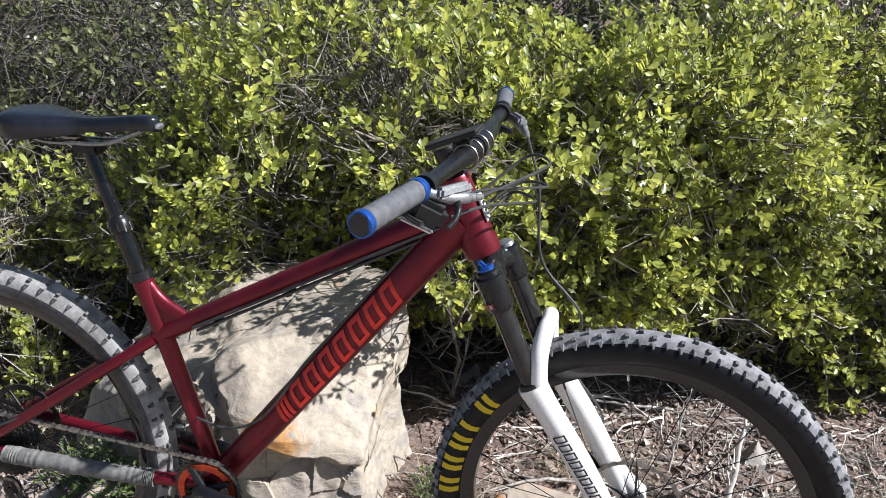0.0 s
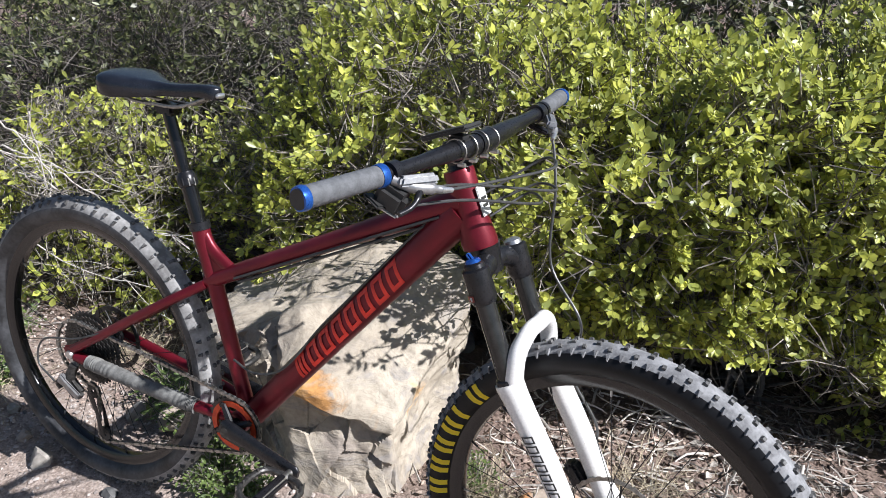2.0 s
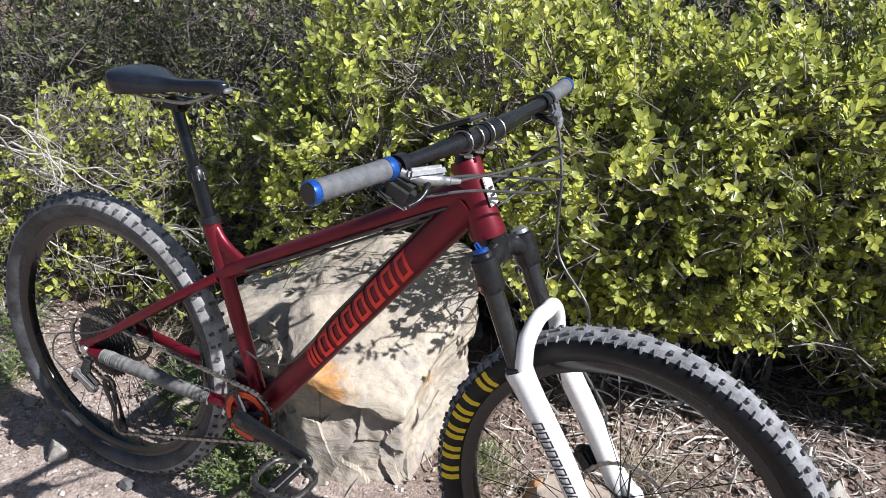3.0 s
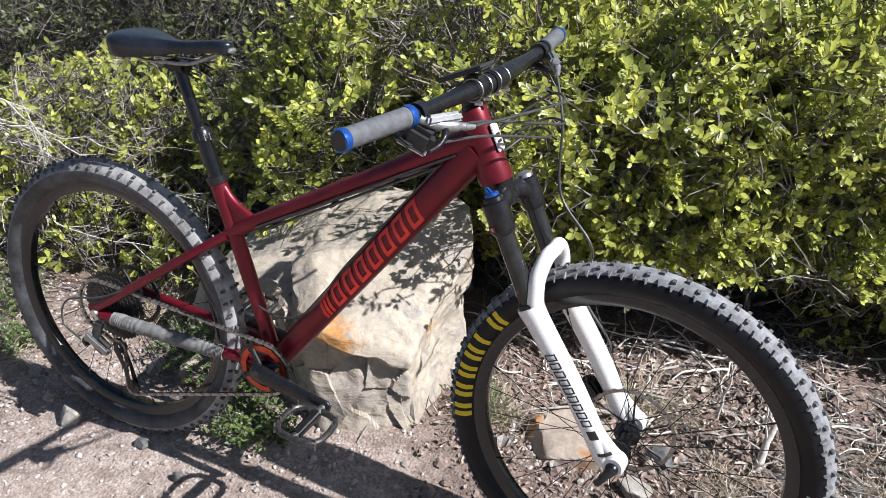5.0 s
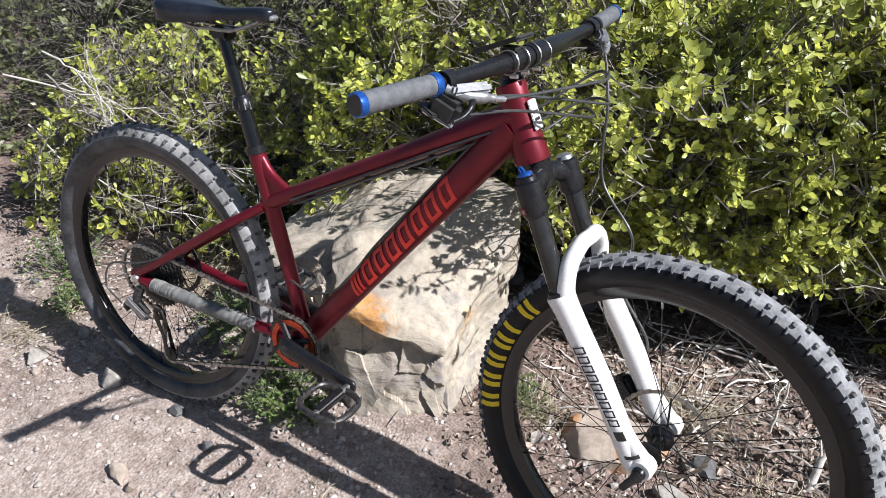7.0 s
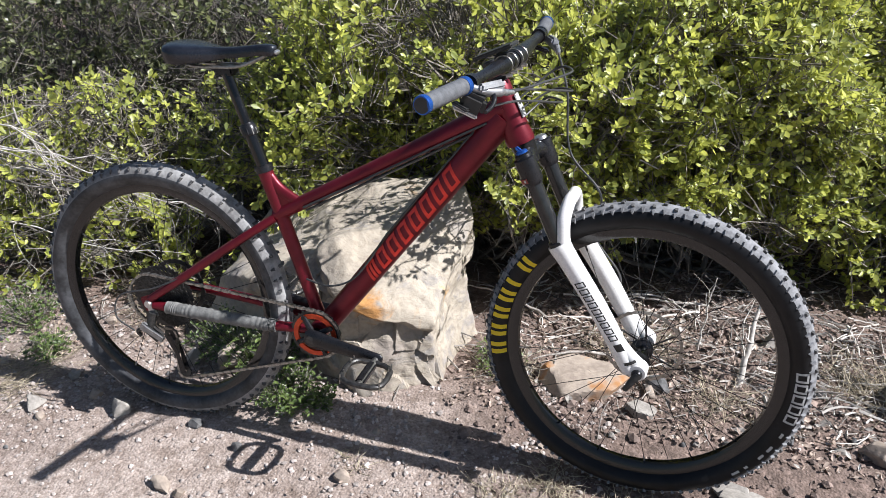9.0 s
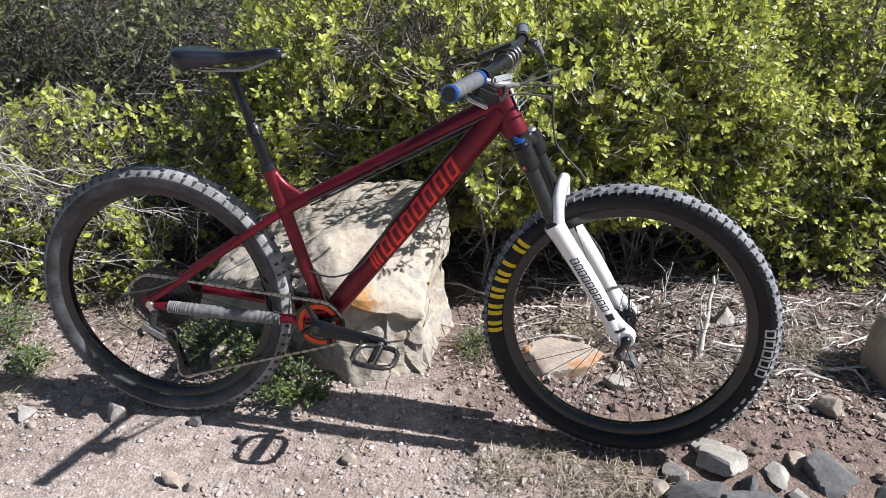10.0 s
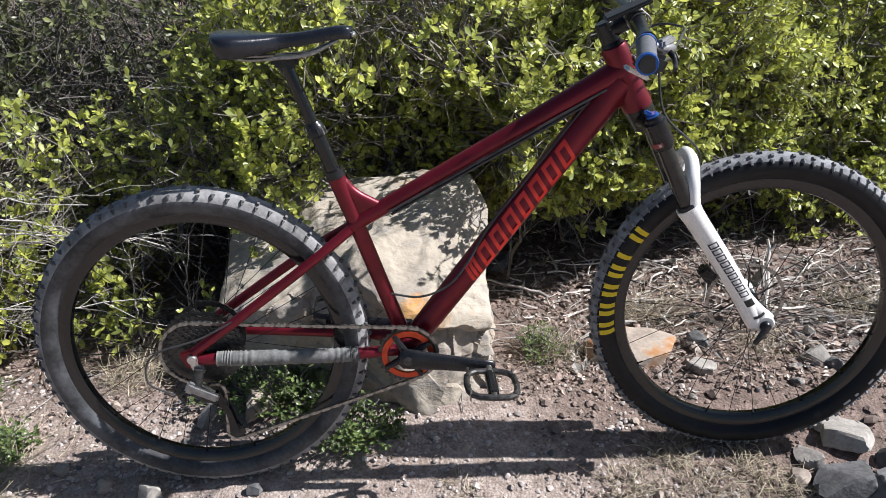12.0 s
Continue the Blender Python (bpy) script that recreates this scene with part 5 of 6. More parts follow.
    for centre, r in pockets:
        leafy = leafy[(np.linalg.norm((P[leafy] - np.array(centre)) * np.array([1, 0.5, 1]), axis=1) > r * rng.uniform(0.6, 1.25, len(leafy))) | (rng.random(len(leafy)) < 0.12)]
    cnt = rng.integers(max(2, per_tip - 3), per_tip + 3, len(leafy))
    idx = np.repeat(leafy, cnt)
    m = len(idx)
    axis_w = TL[idx, 2] - TL[idx, 0]
    axis_w /= np.maximum(np.linalg.norm(axis_w, axis=1), 1e-6)[:, None]
    axis_w = axis_w + np.array([0.15, -0.15, 0.5])
    axis_w /= np.linalg.norm(axis_w, axis=1)[:, None]
    out = rng.normal(0, 1, (m, 3))
    out -= axis_w * (out * axis_w).sum(1)[:, None]
    out /= np.linalg.norm(out, axis=1)[:, None]
    s = rng.random(m)
    b = TL[idx, 2] - axis_w * (s * 0.045)[:, None]
    way = out * (0.55 + 0.5 * s)[:, None] + axis_w * (0.9 - 0.5 * s)[:, None] + rng.normal(0, 0.15, (m, 3))
    normal = axis_w + out * -0.3 + rng.normal(0, 0.35, (m, 3)) + np.array([0.45, -0.5, 0.6])
    size = leaf_size * rng.uniform(0.55, 1.3, m)
    V3, F3 = leaves(b, way, normal, size, size * rng.uniform(0.42, 0.58, m), rng, plain=leaf_size > 0.03)
    crown = part_of("crown", V3, F3, leaf)
    crown.data.polygons.foreach_set("use_smooth", np.ones(len(crown.data.polygons), dtype=bool))
    crown["kind"] = "stuff"
    return thing


POCKETS = (((-0.62, 1.92, 0.78), 0.21), ((-0.34, 1.85, 0.66), 0.12))
# the sprays are added leaf clusters, placed to dapple the boulder with shadow
shrub("dense bright green shrub with many grey twigs", (0.15, 2.38, -0.26), (0.79, 0.84, 1.2), 11500, 11, LEAF, 0.05, 0.027, 10, floor_z=0.26, front=1.74, pockets=POCKETS, sprays=(((-0.16, 1.56, 0.62), 0.08, 26), ((0.02, 1.52, 0.74), 0.09, 28)))
shrub("dense yellow-green shrub behind the boulder", (-0.66, 2.25, -0.25), (0.80, 0.80, 1.28), 8000, 12, LEAF, 0.10, 0.0265, 10, floor_z=0.22, pockets=POCKETS)
shrub("low pale green shrub with dead branches", (-2.0, 1.92, -0.12), (0.62, 0.66, 0.62), 2600, 13, LEAF, 0.45, 0.029, 8)
shrub("green shrub at the end of the row", (2.0, 3.6, -0.36), (0.95, 0.9, 1.05), 5000, 14, LEAF, 0.1, 0.025, floor_z=0.3)
shrub("dense bright green shrub with many grey twigs", (0.98, 2.85, -0.32), (0.78, 0.76, 1.05), 8500, 21, LEAF, 0.08, 0.027, 9, floor_z=-0.05)
# twigs take the darker BARK here to paint in the shade between them
shrub("dull olive shrub with mostly bare grey twigs", (-1.75, 2.85, -0.34), (1.1, 0.8, 1.45), 3600, 15, LEAF_DULL, 0.55, limbs=75, wood=BARK)
shrub("mid-green shrub behind the rear wheel", (-1.22, 2.12, -0.22), (0.52, 0.56, 0.80), 3300, 22, LEAF, 0.3, 0.026, floor_z=0.30)
shrub("tall green shrub further back", (-0.25, 3.35, -0.40), (1.2, 0.8, 1.7), 2600, 16, LEAF_DULL, 0.3, 0.036)
shrub("tall green shrub further back", (1.05, 3.75, -0.40), (1.2, 0.8, 1.8), 2400, 17, LEAF, 0.3, 0.036)
shrub("dull olive shrub far behind the trail", (-2.9, 3.4, -0.40), (1.3, 1.0, 1.7), 2800, 18, LEAF_DULL, 0.4, 0.04, wood=BARK)
shrub("dull olive shrub far behind the trail", (2.9, 3.9, -0.40), (1.2, 1.0, 1.7), 1800, 19, LEAF_DULL, 0.3, 0.04)
# added backdrop: dull leaves and dark wood stand in for deep shade
for k, (x, y) in enumerate(((-5.0, 4.6), (-3.6, 5.4), (-2.2, 5.0), (-0.9, 5.6), (0.6, 5.6), (2.2, 5.8), (4.0, 5.4), (-2.9, 2.6), (-4.3, 3.1), (-3.6, 1.9))):
    shrub("backdrop shrub on the slope beyond the trail, coloured dark for shade", (x, y, -0.42), (1.3, 1.0, 1.9) if y > 4 else (0.75, 0.8, 1.1), 1500, 60 + k, LEAF_DULL, 0.4 if x < -2 else 0.2, 0.031 if k > 6 else 0.06, 7, wood=BARK, limbs=40)


def dead_branch(label, root, tip, seed, thick=0.006, forks=14, reach=0.30, wood=None, name="dead_branch", sag=0.035):
    """A bleached branch with side twigs."""
    rng = np.random.default_rng(seed)
    root, tip = np.array(root, float), np.array(tip, float)
    main = curved(root[None], tip[None], 12, sag, rng)
    V, F = rods(main, np.linspace(thick, thick * 0.35, 12)[None], 7)
    ob = mesh(name, V - root, F, wood or PALE_WOOD, None, "", True)
    ob.location = root
    at_k = rng.integers(2, 11, forks)
    a = main[0][at_k]
    d = (tip - root) / np.linalg.norm(tip - root)
    o = rng.normal(0, 1, (forks, 3))
    o /= np.linalg.norm(o, axis=1)[:, None]
    b = a + (d * 0.75 + o * 0.65) * (reach * rng.uniform(0.4, 1.1, forks))[:, None]
    twigs = curved(a, b, 7, 0.07, rng)
    stout = rng.uniform(0.6, 1.1, forks)
    a2 = twigs[np.arange(forks), rng.integers(2, 6, forks)]
    b2 = a2 + (d * 0.6 + rng.normal(0, 0.6, (forks, 3))) * reach * 0.4
    tips = curved(a2, b2, 5, 0.08, rng)
    for k in range(forks):
        V, F = rods(twigs[k:k + 1], np.linspace(thick * 0.42, thick * 0.16, 7)[None] * stout[k], 4)
        side = mesh("side_twig", V - root, F, wood or PALE_WOOD, ob, "", True)
        V, F = rods(tips[k:k + 1], np.linspace(thick * 0.2, thick * 0.1, 5)[None], 3)
        mesh("twig_tip", V - root, F, wood or PALE_WOOD, side, "", True)
    return tagged(ob, label, "branch", "dead branches")


rng = np.random.default_rng(8)
for k in range(9):
    r = np.array([-2.15 + rng.normal(0, 0.06), 1.5 + rng.normal(0, 0.06), 0.28 + 0.035 * k])
    t = np.array([-1.28 - 0.035 * k + rng.normal(0, 0.05), 1.42 + rng.normal(0, 0.06), 0.20 + 0.032 * k + rng.normal(0, 0.03)])
    dead_branch("bleached dead branch hanging out of the shrub", r, t, 40 + k, 0.0036, 8, 0.22, TWIG if k % 2 else PALE_WOOD, "dead_branch", 0.045)
dead_branch("pale forked stick standing in the litter", (0.405, 1.43, gz(0.405, 1.43) - 0.03), (0.445, 1.58, 0.10), 50, 0.0115, 3, 0.12)
dead_branch("thin dead stick among the litter", (0.30, 1.62, gz(0.3, 1.62) - 0.02), (0.33, 1.68, 0.09), 51, 0.0045, 4, 0.1)
for k in range(16):
    rng = np.random.default_rng(70 + k)
    x, y = rng.uniform(-0.25, 1.15), rng.uniform(1.42, 2.0)
    a, L = rng.uniform(0, 6.28), rng.uniform(0.2, 0.5)
    dead_branch("grey fallen branch lying on the litter", (x, y, gz(x, y) + 0.012), (x + L * math.cos(a), y + 0.5 * L * math.sin(a), gz(x + L * math.cos(a), y + 0.5 * L * math.sin(a)) + rng.uniform(0.01, 0.07)), 90 + k, rng.uniform(0.003, 0.0065), 2, 0.14, TWIG if k % 2 else PALE_WOOD)
for k, (x, y) in enumerate(((-1.62, 1.62), (-1.45, 1.5), (-1.3, 1.55))):
    dead_branch("thin bare upright twig behind the rear wheel", (x, y, gz(x, y) - 0.02), (x + 0.06, y - 0.05, gz(x, y) + 0.34), 120 + k, 0.0035, 10, 0.2, TWIG)


def weed(label, x, y, r, h, n, seed, leaf=None, size=0.016, name="weed"):
    """A low leafy clump: stems fanning from one root, small leaves along them."""
    rng = np.random.default_rng(seed)
    z = gz(x, y)
    ang, rr = rng.uniform(0, 6.283, n), r * np.sqrt(rng.random(n))
    tips = np.c_[rr * np.cos(ang), rr * np.sin(ang), h * (1 - 0.55 * (rr / r) ** 2) * rng.uniform(0.6, 1.1, n)]
    roots = np.c_[tips[:, :2] * 0.15, np.zeros(n) - 0.01]
    S = curved(roots, tips, 6, 0.08, rng)
    V1, F1 = rods(S, np.full((n, 6), 0.0009), 3)
    k = 9
    at_t = rng.integers(2, 6, (n, k))
    b = S[np.arange(n)[:, None], at_t].reshape(-1, 3) + rng.normal(0, 0.002, (n * k, 3))
    way = rng.normal(0, 1, (n * k, 3)) * np.array([1, 1, 0.5]) + np.array([0, 0, 0.3])
    size_a = size * rng.uniform(0.5, 1.2, n * k)
    V2, F2 = leaves(b, way, np.tile([0.0, 0, 1.0], (n * k, 1)) + rng.normal(0, 0.3, (n * k, 3)), size_a, size_a * 0.5, rng)
    ob = new(name)
    ob.location = (x, y, z)
    tagged(ob, label, "weed", "weeds beside the trail")
    mesh("stalk_mass", V1, F1, TWIG, ob)["kind"] = "stuff"
    mesh("foliage", V2, F2, leaf or WEED, ob)["kind"] = "stuff"
    return ob


weed("small green weed under the rear wheel", -0.79, 1.01, 0.11, 0.10, 90, 1)
weed("small green weed beside the boulder's foot", -0.70, 1.03, 0.06, 0.06, 40, 2)
weed("leafy green weed in the shade behind the wheel", -0.92, 1.18, 0.12, 0.14, 80, 3)
weed("leafy green weed in the shade behind the wheel", -1.02, 1.30, 0.15, 0.16, 90, 31)
weed("leafy green weed in the shade behind the wheel", -0.86, 1.10, 0.09, 0.10, 60, 32)
weed("leafy green weed in the shade behind the wheel", -0.99, 1.14, 0.12, 0.13, 90, 33)
weed("leafy green weed in the shade behind the wheel", -1.10, 1.20, 0.13, 0.14, 90, 34)
weed("leafy green weed in the shade behind the wheel", -0.94, 1.27, 0.12, 0.17, 90, 35)
weed("green weed at the trail's edge", -1.80, 1.15, 0.14, 0.13, 90, 4)
weed("green weed at the trail's edge", -1.62, 1.02, 0.08, 0.07, 50, 5)
weed("bright green sprout behind the rear wheel", -1.42, 1.42, 0.12, 0.30, 11, 6, LEAF, 0.032)
weed("bright green sprout behind the rear wheel", -1.22, 1.46, 0.10, 0.26, 9, 7, LEAF, 0.032)
weed("pale green tuft beside the boulder", -0.27, 1.34, 0.08, 0.09, 60, 8, None, 0.012)


def tuft(label, x, y, r, h, n, seed, flat=0.5):
    """A tuft of dry grass blades."""
    rng = np.random.default_rng(seed)
    ang = rng.uniform(0, 6.283, n)
    root = np.c_[rng.normal(0, r * 0.35, (n, 2)), np.zeros(n) - 0.005]
    tipv = root + np.c_[np.cos(ang) * r * rng.uniform(0.3, 1.2, n), np.sin(ang) * r * rng.uniform(0.3, 1.2, n), h * rng.uniform(0.15, 1.0, n) * (1 - flat * rng.random(n))]
    V, F = rods(curved(root, tipv, 5, 0.12, rng), np.linspace(0.0013, 0.0004, 5)[None] * np.ones((n, 1)), 3)
    ob = mesh("grass_tuft", V, F, STRAW)
    ob.location = (x, y, gz(x, y))
    return tagged(ob, label, "grass", "grass tufts", "stuff")


tuft("flattened dry grass tuft on the trail's edge", -1.62, 0.93, 0.16, 0.07, 260, 1, 0.8)
tuft("dry grass tuft on the trail", -0.14, 0.82, 0.08, 0.05, 150, 2)
tuft("grey dry grass beside the boulder", -0.24, 1.33, 0.10, 0.09, 220, 3)
tuft("dry grass under the shrub", 0.1, 1.55, 0.16, 0.10, 220, 4)
tuft("dry grass under the shrub", 0.75, 1.5, 0.16, 0.10, 220, 5)
tuft("dry grass behind the wheel", -1.4, 1.3, 0.14, 0.10, 180, 6)
for k, (x, y, r) in enumerate(((0.02, 0.80, 0.10), (0.14, 0.86, 0.09), (-0.03, 0.90, 0.08), (0.22, 0.78, 0.07), (0.10, 0.72, 0.08))):
    tuft("matted brown dry grass on the trail", x, y, r, 0.035, 190, 20 + k, 0.8)
tuft("sparse dry grass on the trail", -0.52, 0.86, 0.06, 0.03, 60, 7)
tuft("dry grass beside the trail", 0.35, 1.3, 0.12, 0.05, 160, 8)


# ---- loose stones ----
def stone_mesh(seed, flat=0.6, level=3):
    rng = np.random.default_rng(seed)
    cuts = []
    for k in range(14):
        n = rng.normal(0, 1, 3)
        n /= np.linalg.norm(n)
        cuts.append((n, n * rng.uniform(0.36, 0.5) * np.array([1, rng.uniform(0.7, 1), flat])))
    V, F = cut_stone((0, 0, 0), cuts, level, 0.010, seed, 0.009)
    return V, F


def stone(label, x, y, w, material, seed, flat=0.6, sink=0.25, turn=None, level=3, tilt=(0, 0), group="stones on the ground", lift=0.0):
    """A loose stone about w metres across, sunk a little in the earth."""
    V, F = stone_mesh(seed, flat, level)
    V = np.asarray(V)
    V = V * w / max(np.ptp(V[:, 0]), np.ptp(V[:, 1]))
    z0, z1 = V[:, 2].min(), V[:, 2].max()
    ob = mesh("stone", V, F, material, None, "", True)
    ob.data.set_sharp_from_angle(angle=radians(28))
    ob.matrix_world = pose(x, y, gz(x, y) - z0 - (z1 - z0) * sink + lift, tilt[0], tilt[1], turn if turn is not None else seed * 47 % 360)
    return tagged(ob, label, "stone", group)


SMALL = "small pale stone on the sandy trail"
for k, (x, y, w) in enumerate(((-1.488, 0.814, 0.055), (-1.232, 0.855, 0.058), (-0.534, 0.794, 0.042), (-0.962, 0.655, 0.06))):
    stone(SMALL, x, y, w, PALE_STONE if k < 2 else TAN_STONE, 200 + k, 0.7)
PILE = "angular grey stone in the pile beside the wheel"
for k, (x, y, w, m, fl) in enumerate(((0.386, 0.99, 0.085, PALE_STONE, 0.8), (0.415, 0.945, 0.13, PALE_STONE, 0.3), (0.545, 0.935, 0.082, PALE_STONE, 0.6), (0.67, 0.945, 0.15, GREY_STONE, 0.55), (0.294, 0.886, 0.08, PALE_STONE, 0.5),
                                      (0.338, 0.80, 0.165, GREY_STONE, 0.55), (0.50, 0.785, 0.18, GREY_STONE, 0.4), (0.405, 0.735, 0.13, GREY_STONE, 0.6), (0.74, 0.76, 0.15, GREY_STONE, 0.4), (0.62, 0.70, 0.13, GREY_STONE, 0.7), (0.47, 0.87, 0.06, GREY_STONE, 0.8),
                                      (0.60, 0.985, 0.06, TAN_STONE, 0.8), (0.80, 0.89, 0.10, GREY_STONE, 0.7), (0.58, 0.86, 0.06, PALE_STONE, 0.8), (0.455, 0.97, 0.05, GREY_STONE, 0.8), (0.72, 0.96, 0.06, TAN_STONE, 0.8), (0.25, 0.83, 0.05, TAN_STONE, 0.8))):
    stone(PILE if m is GREY_STONE else "pale angular stone in the pile beside the wheel", x, y, w, m, 420 + k, fl * 0.62, 0.42, level=4, group="stones piled by the wheel")
stone("upright tan stone on the bare earth", 0.735, 1.205, 0.085, TAN_STONE, 241, 0.95, 0.15, level=4)
stone("flat tan slab with an orange stain under the wheel", -0.02, 1.33, 0.25, STAINED_STONE, 263, 0.26, 0.42, 20, 5, (6, 3))
stone("pale stone behind the front wheel", 0.48, 1.25, 0.085, PALE_STONE, 264, 0.7, 0.2, level=4)
stone("pale broken stone behind the front wheel", 0.155, 1.23, 0.085, PALE_STONE, 245, 0.45, 0.3, level=4)
pick = np.random.default_rng(246)
EDGE_STONE = (1.085, 1.45, -0.09)
round_cuts = []
for k in range(70):
    n = pick.normal(0, 1, 3)
    n /= np.linalg.norm(n)
    round_cuts.append((n, np.array(EDGE_STONE) + n * pick.uniform(0.180, 0.208)))
V, F = cut_stone(EDGE_STONE, round_cuts, 5, 0.008, 246, 0.016)
edge_boulder = mesh("boulder", V, F, TAN_STONE, None, "", True)
edge_boulder.location = EDGE_STONE
tagged(edge_boulder, "rounded tan boulder at the trail's edge", "boulder")
stone("pale upright stone under the shrub", -0.30, 2.0, 0.15, GREY_STONE, 247, 1.1, 0.1, level=4)
stone("pale flat stone among the litter", 0.535, 1.74, 0.11, PALE_STONE, 248, 0.4, 0.3, 0, 4)
stone("dark stone behind the boulder", -0.62, 1.98, 0.16, GREY_STONE, 249, 0.7, 0.2, level=4)
stone("stone fragments behind the rear wheel", -1.02, 1.12, 0.09, TAN_STONE, 251, 0.7, 0.15)
stone("broken stone behind the rear wheel", -1.14, 1.10, 0.055, PALE_STONE, 252, 0.7, 0.15)
rng = random.Random(6)
for k in range(110):
    x, y = rng.uniform(-2.0, 0.9), rng.uniform(0.35, 1.3)
    if (x > -1.2 and x < -0.35 and y > 1.05) or (0.2 < x < 0.9 and 0.65 < y < 1.05):
        continue
    w = 0.014 + 0.03 * rng.random() ** 2.5
    stone("small loose stone on the trail", x, y, w, (PALE_STONE, TAN_STONE, TAN_STONE, GREY_STONE)[k % 4], 300 + k % 14, rng.uniform(0.55, 0.85), 0.3, rng.uniform(0, 360), 2)
for k in range(26):
    x, y = rng.uniform(-0.2, 1.0), rng.uniform(1.1, 1.7)
    stone("small stone among the dry litter", x, y, 0.02 + 0.05 * rng.random() ** 2, (PALE_STONE, TAN_STONE, GREY_STONE)[k % 3], 320 + k % 9, rng.uniform(0.5, 0.8), 0.25, rng.uniform(0, 360), 3)


# ---- gravel, litter: too many to count ----
def scatter_gravel(n, seed, x0, x1, y0, y1, lo, hi):
    rng = np.random.default_rng(seed)
    oct_v = np.array([[1, 0, 0], [-1, 0, 0], [0, 1, 0], [0, -1, 0], [0, 0, 1], [0, 0, -1], [0.6, 0.6, 0.45], [-0.6, 0.6, 0.45], [-0.6, -0.6, 0.45], [0.6, -0.6, 0.45]])
    oct_f = np.array([[0, 6, 9], [6, 4, 9], [6, 2, 7], [6, 7, 4], [7, 1, 8], [7, 8, 4], [8, 3, 9], [8, 9, 4], [0, 2, 6], [2, 1, 7], [1, 3, 8], [3, 0, 9], [2, 0, 5], [1, 2, 5], [3, 1, 5], [0, 3, 5]])
    x, y = rng.uniform(x0, x1, n), rng.uniform(y0, y1, n)
    keep = fbm(np.c_[x, y, x * 0], 3.0, 3, seed) + rng.normal(0, 0.16, n) > -0.05
    x, y = x[keep], y[keep]
    n = len(x)
    s = lo + (hi - lo) * rng.random(n) ** 3
    a = rng.uniform(0, 6.283, n)
    j = 1 + rng.uniform(-0.3, 0.3, (n, 10, 3))
    v = oct_v[None] * j * (s[:, None, None] / 2) * np.stack([np.ones(n), rng.uniform(0.6, 1, n), rng.uniform(0.4, 0.8, n)], -1)[:, None]
    c, sn = np.cos(a)[:, None], np.sin(a)[:, None]
    v = np.stack([v[:, :, 0] * c - v[:, :, 1] * sn, v[:, :, 0] * sn + v[:, :, 1] * c, v[:, :, 2]], -1)
    v += np.stack([x, y, ground_z(x, y) + s * 0.12], -1)[:, None]
    F = oct_f[None] + np.arange(n)[:, None, None] * 10
    return v.reshape(-1, 3), F.reshape(-1, 3).tolist()


V, F = scatter_gravel(15000, 31, -2.1, 0.1, 0.3, 1.35, 0.003, 0.020)
tagged(mesh("gravel", V, F, GRAVEL), "fine pale gravel strewn over the sandy trail", "gravel", kind="stuff")


def scatter_twigs(n, seed, x0, x1, y0, y1, lo, hi, thick):
    rng = np.random.default_rng(seed)
    x, y = rng.uniform(x0, x1, n), y0 + (y1 - y0) * rng.random(n)
    keep = fbm(np.c_[x, y, x * 0], 2.4, 2, seed) + rng.normal(0, 0.12, n) > -0.08
    x, y = x[keep], y[keep]
    n = len(x)
    a, L = rng.normal(0.0, 1.1, n) + math.pi * rng.integers(0, 2, n), lo + (hi - lo) * rng.random(n) ** 2
    x2, y2 = x + L * np.cos(a), y + L * np.sin(a)
    p = np.c_[x, y, ground_z(x, y) + rng.uniform(0.0, 0.02, n)]
    q = np.c_[x2, y2, ground_z(x2, y2) + rng.uniform(0.0, 0.035, n)]
    return rods(curved(p, q, 5, 0.06, rng), np.linspace(1, 0.5, 5)[None] * (thick * rng.uniform(0.4, 1.6, n))[:, None], 4)


V, F = scatter_twigs(750, 33, -0.35, 1.5, 1.25, 2.3, 0.03, 0.18, 0.0021)
tagged(mesh("fallen_twigs", V, F, TWIG), "tangle of grey fallen twigs under the shrubs", "twigs", kind="stuff")
V, F = scatter_twigs(380, 34, -0.3, 1.3, 1.35, 2.0, 0.02, 0.15, 0.0034)
tagged(mesh("fallen_twigs", V, F, PALE_WOOD), "bleached wood scraps on the ground", "twigs", kind="stuff")
V, F = scatter_twigs(700, 35, -2.6, -0.3, 1.25, 2.4, 0.05, 0.3, 0.002)
tagged(mesh("fallen_twigs", V, F, TWIG), "grey fallen twigs behind the boulder", "twigs", kind="stuff")


def scatter_litter(n, seed, x0, x1, y0, y1, size):
    rng = np.random.default_rng(seed)
    x, y = rng.uniform(x0, x1, n), rng.uniform(y0, y1, n)
    keep = fbm(np.c_[x, y, x * 0], 2.8, 3, seed) + rng.normal(0, 0.14, n) > -0.06
    x, y = x[keep], y[keep]
    n = len(x)
    a = rng.uniform(0, 6.283, n)
    s = size * rng.uniform(0.4, 1.4, n)
    return leaves(np.c_[x, y, ground_z(x, y) + rng.uniform(0.002, 0.014, n)], np.c_[np.cos(a), np.sin(a), rng.normal(0, 0.25, n)], np.c_[rng.normal(0, 0.35, (n, 2)), np.ones(n)], s, s * rng.uniform(0.3, 0.65, n), rng, 0.25, 0.4)


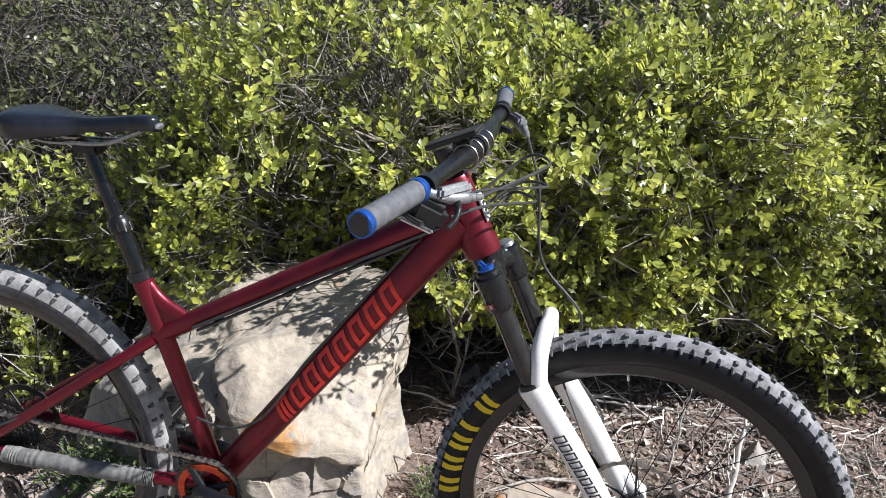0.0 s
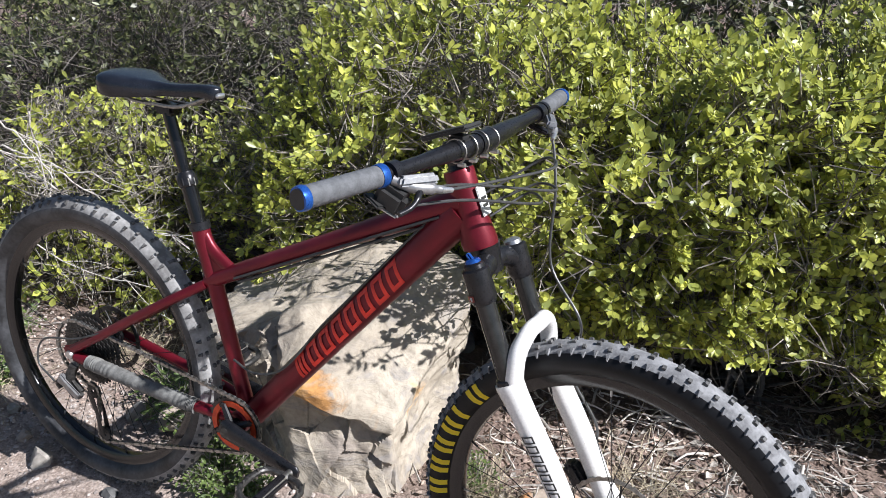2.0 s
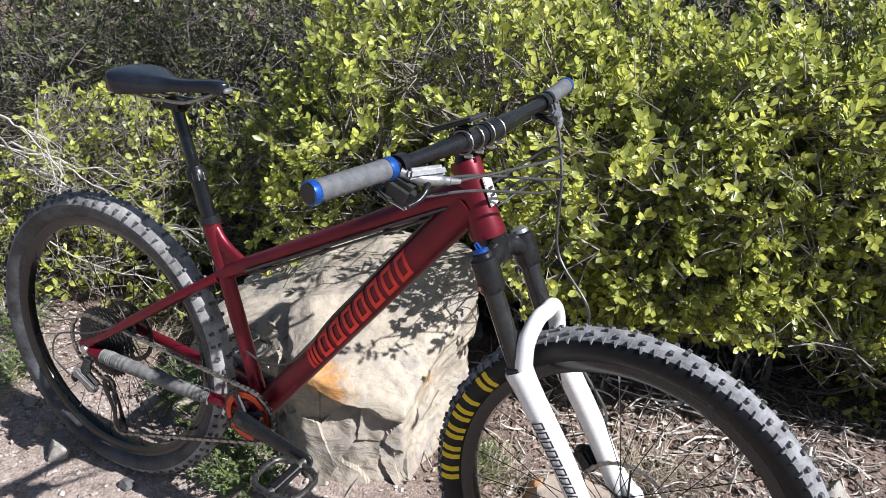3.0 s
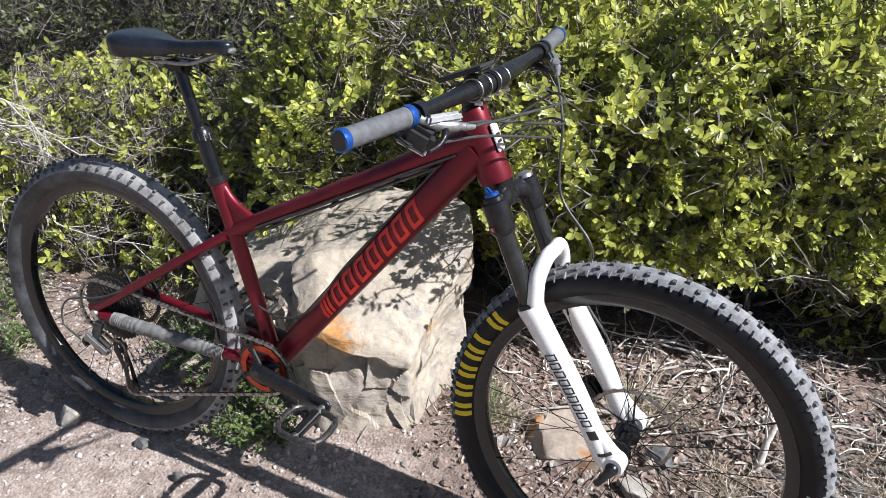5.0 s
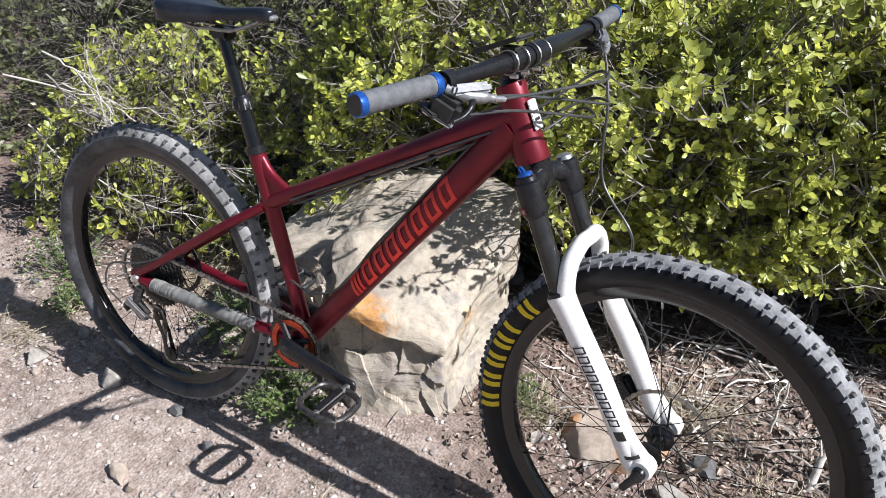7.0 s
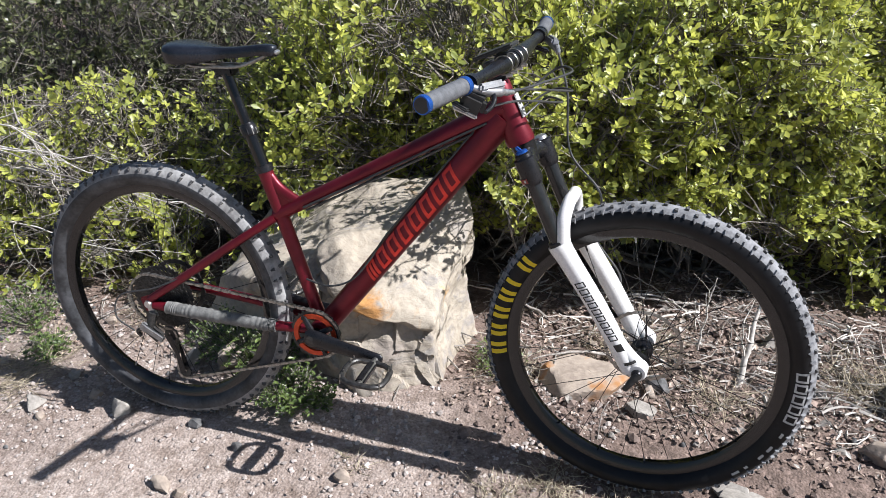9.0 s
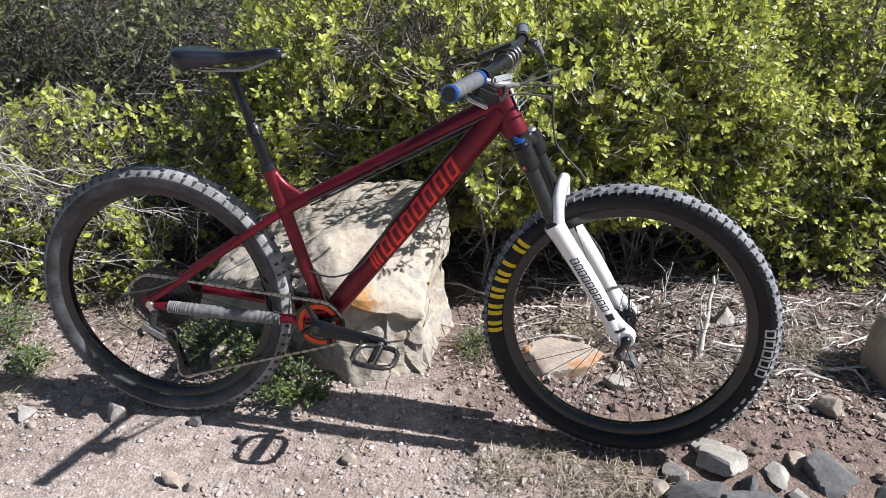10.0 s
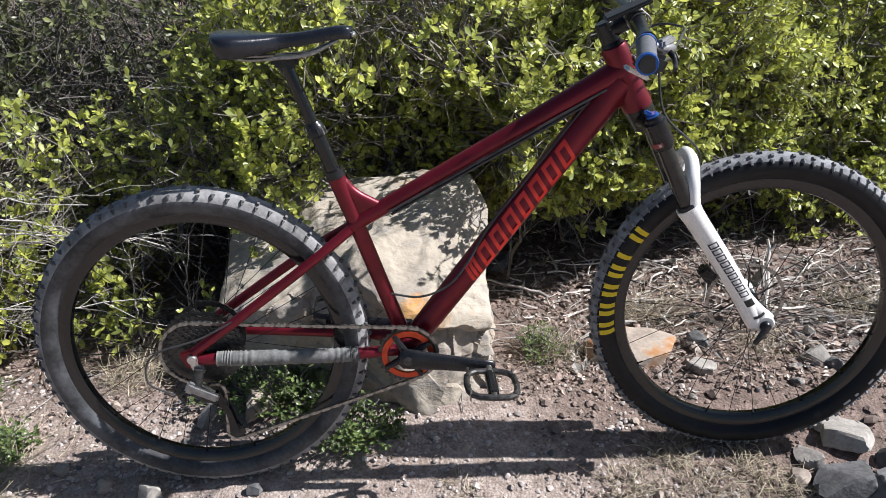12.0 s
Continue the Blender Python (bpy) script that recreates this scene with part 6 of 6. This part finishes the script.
V, F = scatter_twigs(900, 43, 0.35, 1.7, 1.3, 2.5, 0.03, 0.18, 0.0022)
tagged(mesh("fallen_twigs", V, F, TWIG), "grey fallen twigs strewn over the soil", "twigs", kind="stuff")
V, F = scatter_twigs(260, 44, 0.45, 1.6, 1.25, 2.2, 0.03, 0.16, 0.0036)
tagged(mesh("fallen_twigs", V, F, PALE_WOOD), "short bleached sticks strewn over the soil", "twigs", kind="stuff")
V, F = scatter_litter(8000, 36, -0.4, 1.6, 1.12, 2.6, 0.019)
tagged(mesh("leaf_litter", V, F, LITTER), "brown dry leaves strewn under the shrubs", "leaf litter", kind="stuff")
V, F = scatter_litter(5000, 37, -2.5, -0.9, 1.05, 2.4, 0.014)
tagged(mesh("leaf_litter", V, F, LITTER), "reddish dry leaves behind the rear wheel", "leaf litter", kind="stuff")
V, F = scatter_litter(900, 38, -1.6, 1.0, 0.7, 1.2, 0.012)
tagged(mesh("leaf_litter", V, F, LITTER), "few dry leaf scraps on the trail", "leaf litter", kind="stuff")
V, F = scatter_litter(6000, 39, -0.4, 1.5, 1.1, 2.1, 0.016)
tagged(mesh("bark_chips", V, F, CHIPS), "dark brown bark scraps on the soil", "leaf litter", kind="stuff")
V, F = scatter_gravel(11000, 41, -0.35, 1.5, 0.75, 2.4, 0.005, 0.024)
tagged(mesh("soil_crumbs", V, F, CLODS), "crumbly pinkish brown soil under the shrubs", "soil", kind="stuff")
V, F = scatter_gravel(5000, 42, -2.4, -0.9, 1.1, 2.2, 0.005, 0.02)
tagged(mesh("soil_crumbs", V, F, CLODS), "crumbly pinkish brown soil behind the rear wheel", "soil", kind="stuff")
V, F = scatter_litter(420, 45, -0.2, 1.3, 1.2, 1.9, 0.036)
tagged(mesh("bark_flakes", V, F, TWIG), "curled bleached bark flakes among the litter", "leaf litter", kind="stuff")
V, F = scatter_gravel(1100, 46, -0.3, 1.5, 0.95, 2.0, 0.012, 0.05)
tagged(mesh("soil_crumbs", V, F, CLODS), "loose lumps of brown soil under the shrubs", "soil", kind="stuff")
V, F = scatter_litter(500, 47, -0.25, 1.2, 1.12, 1.75, 0.017)
tagged(mesh("wood_chips", V, F, PALE_WOOD), "small bleached wood chips on the soil", "leaf litter", kind="stuff")
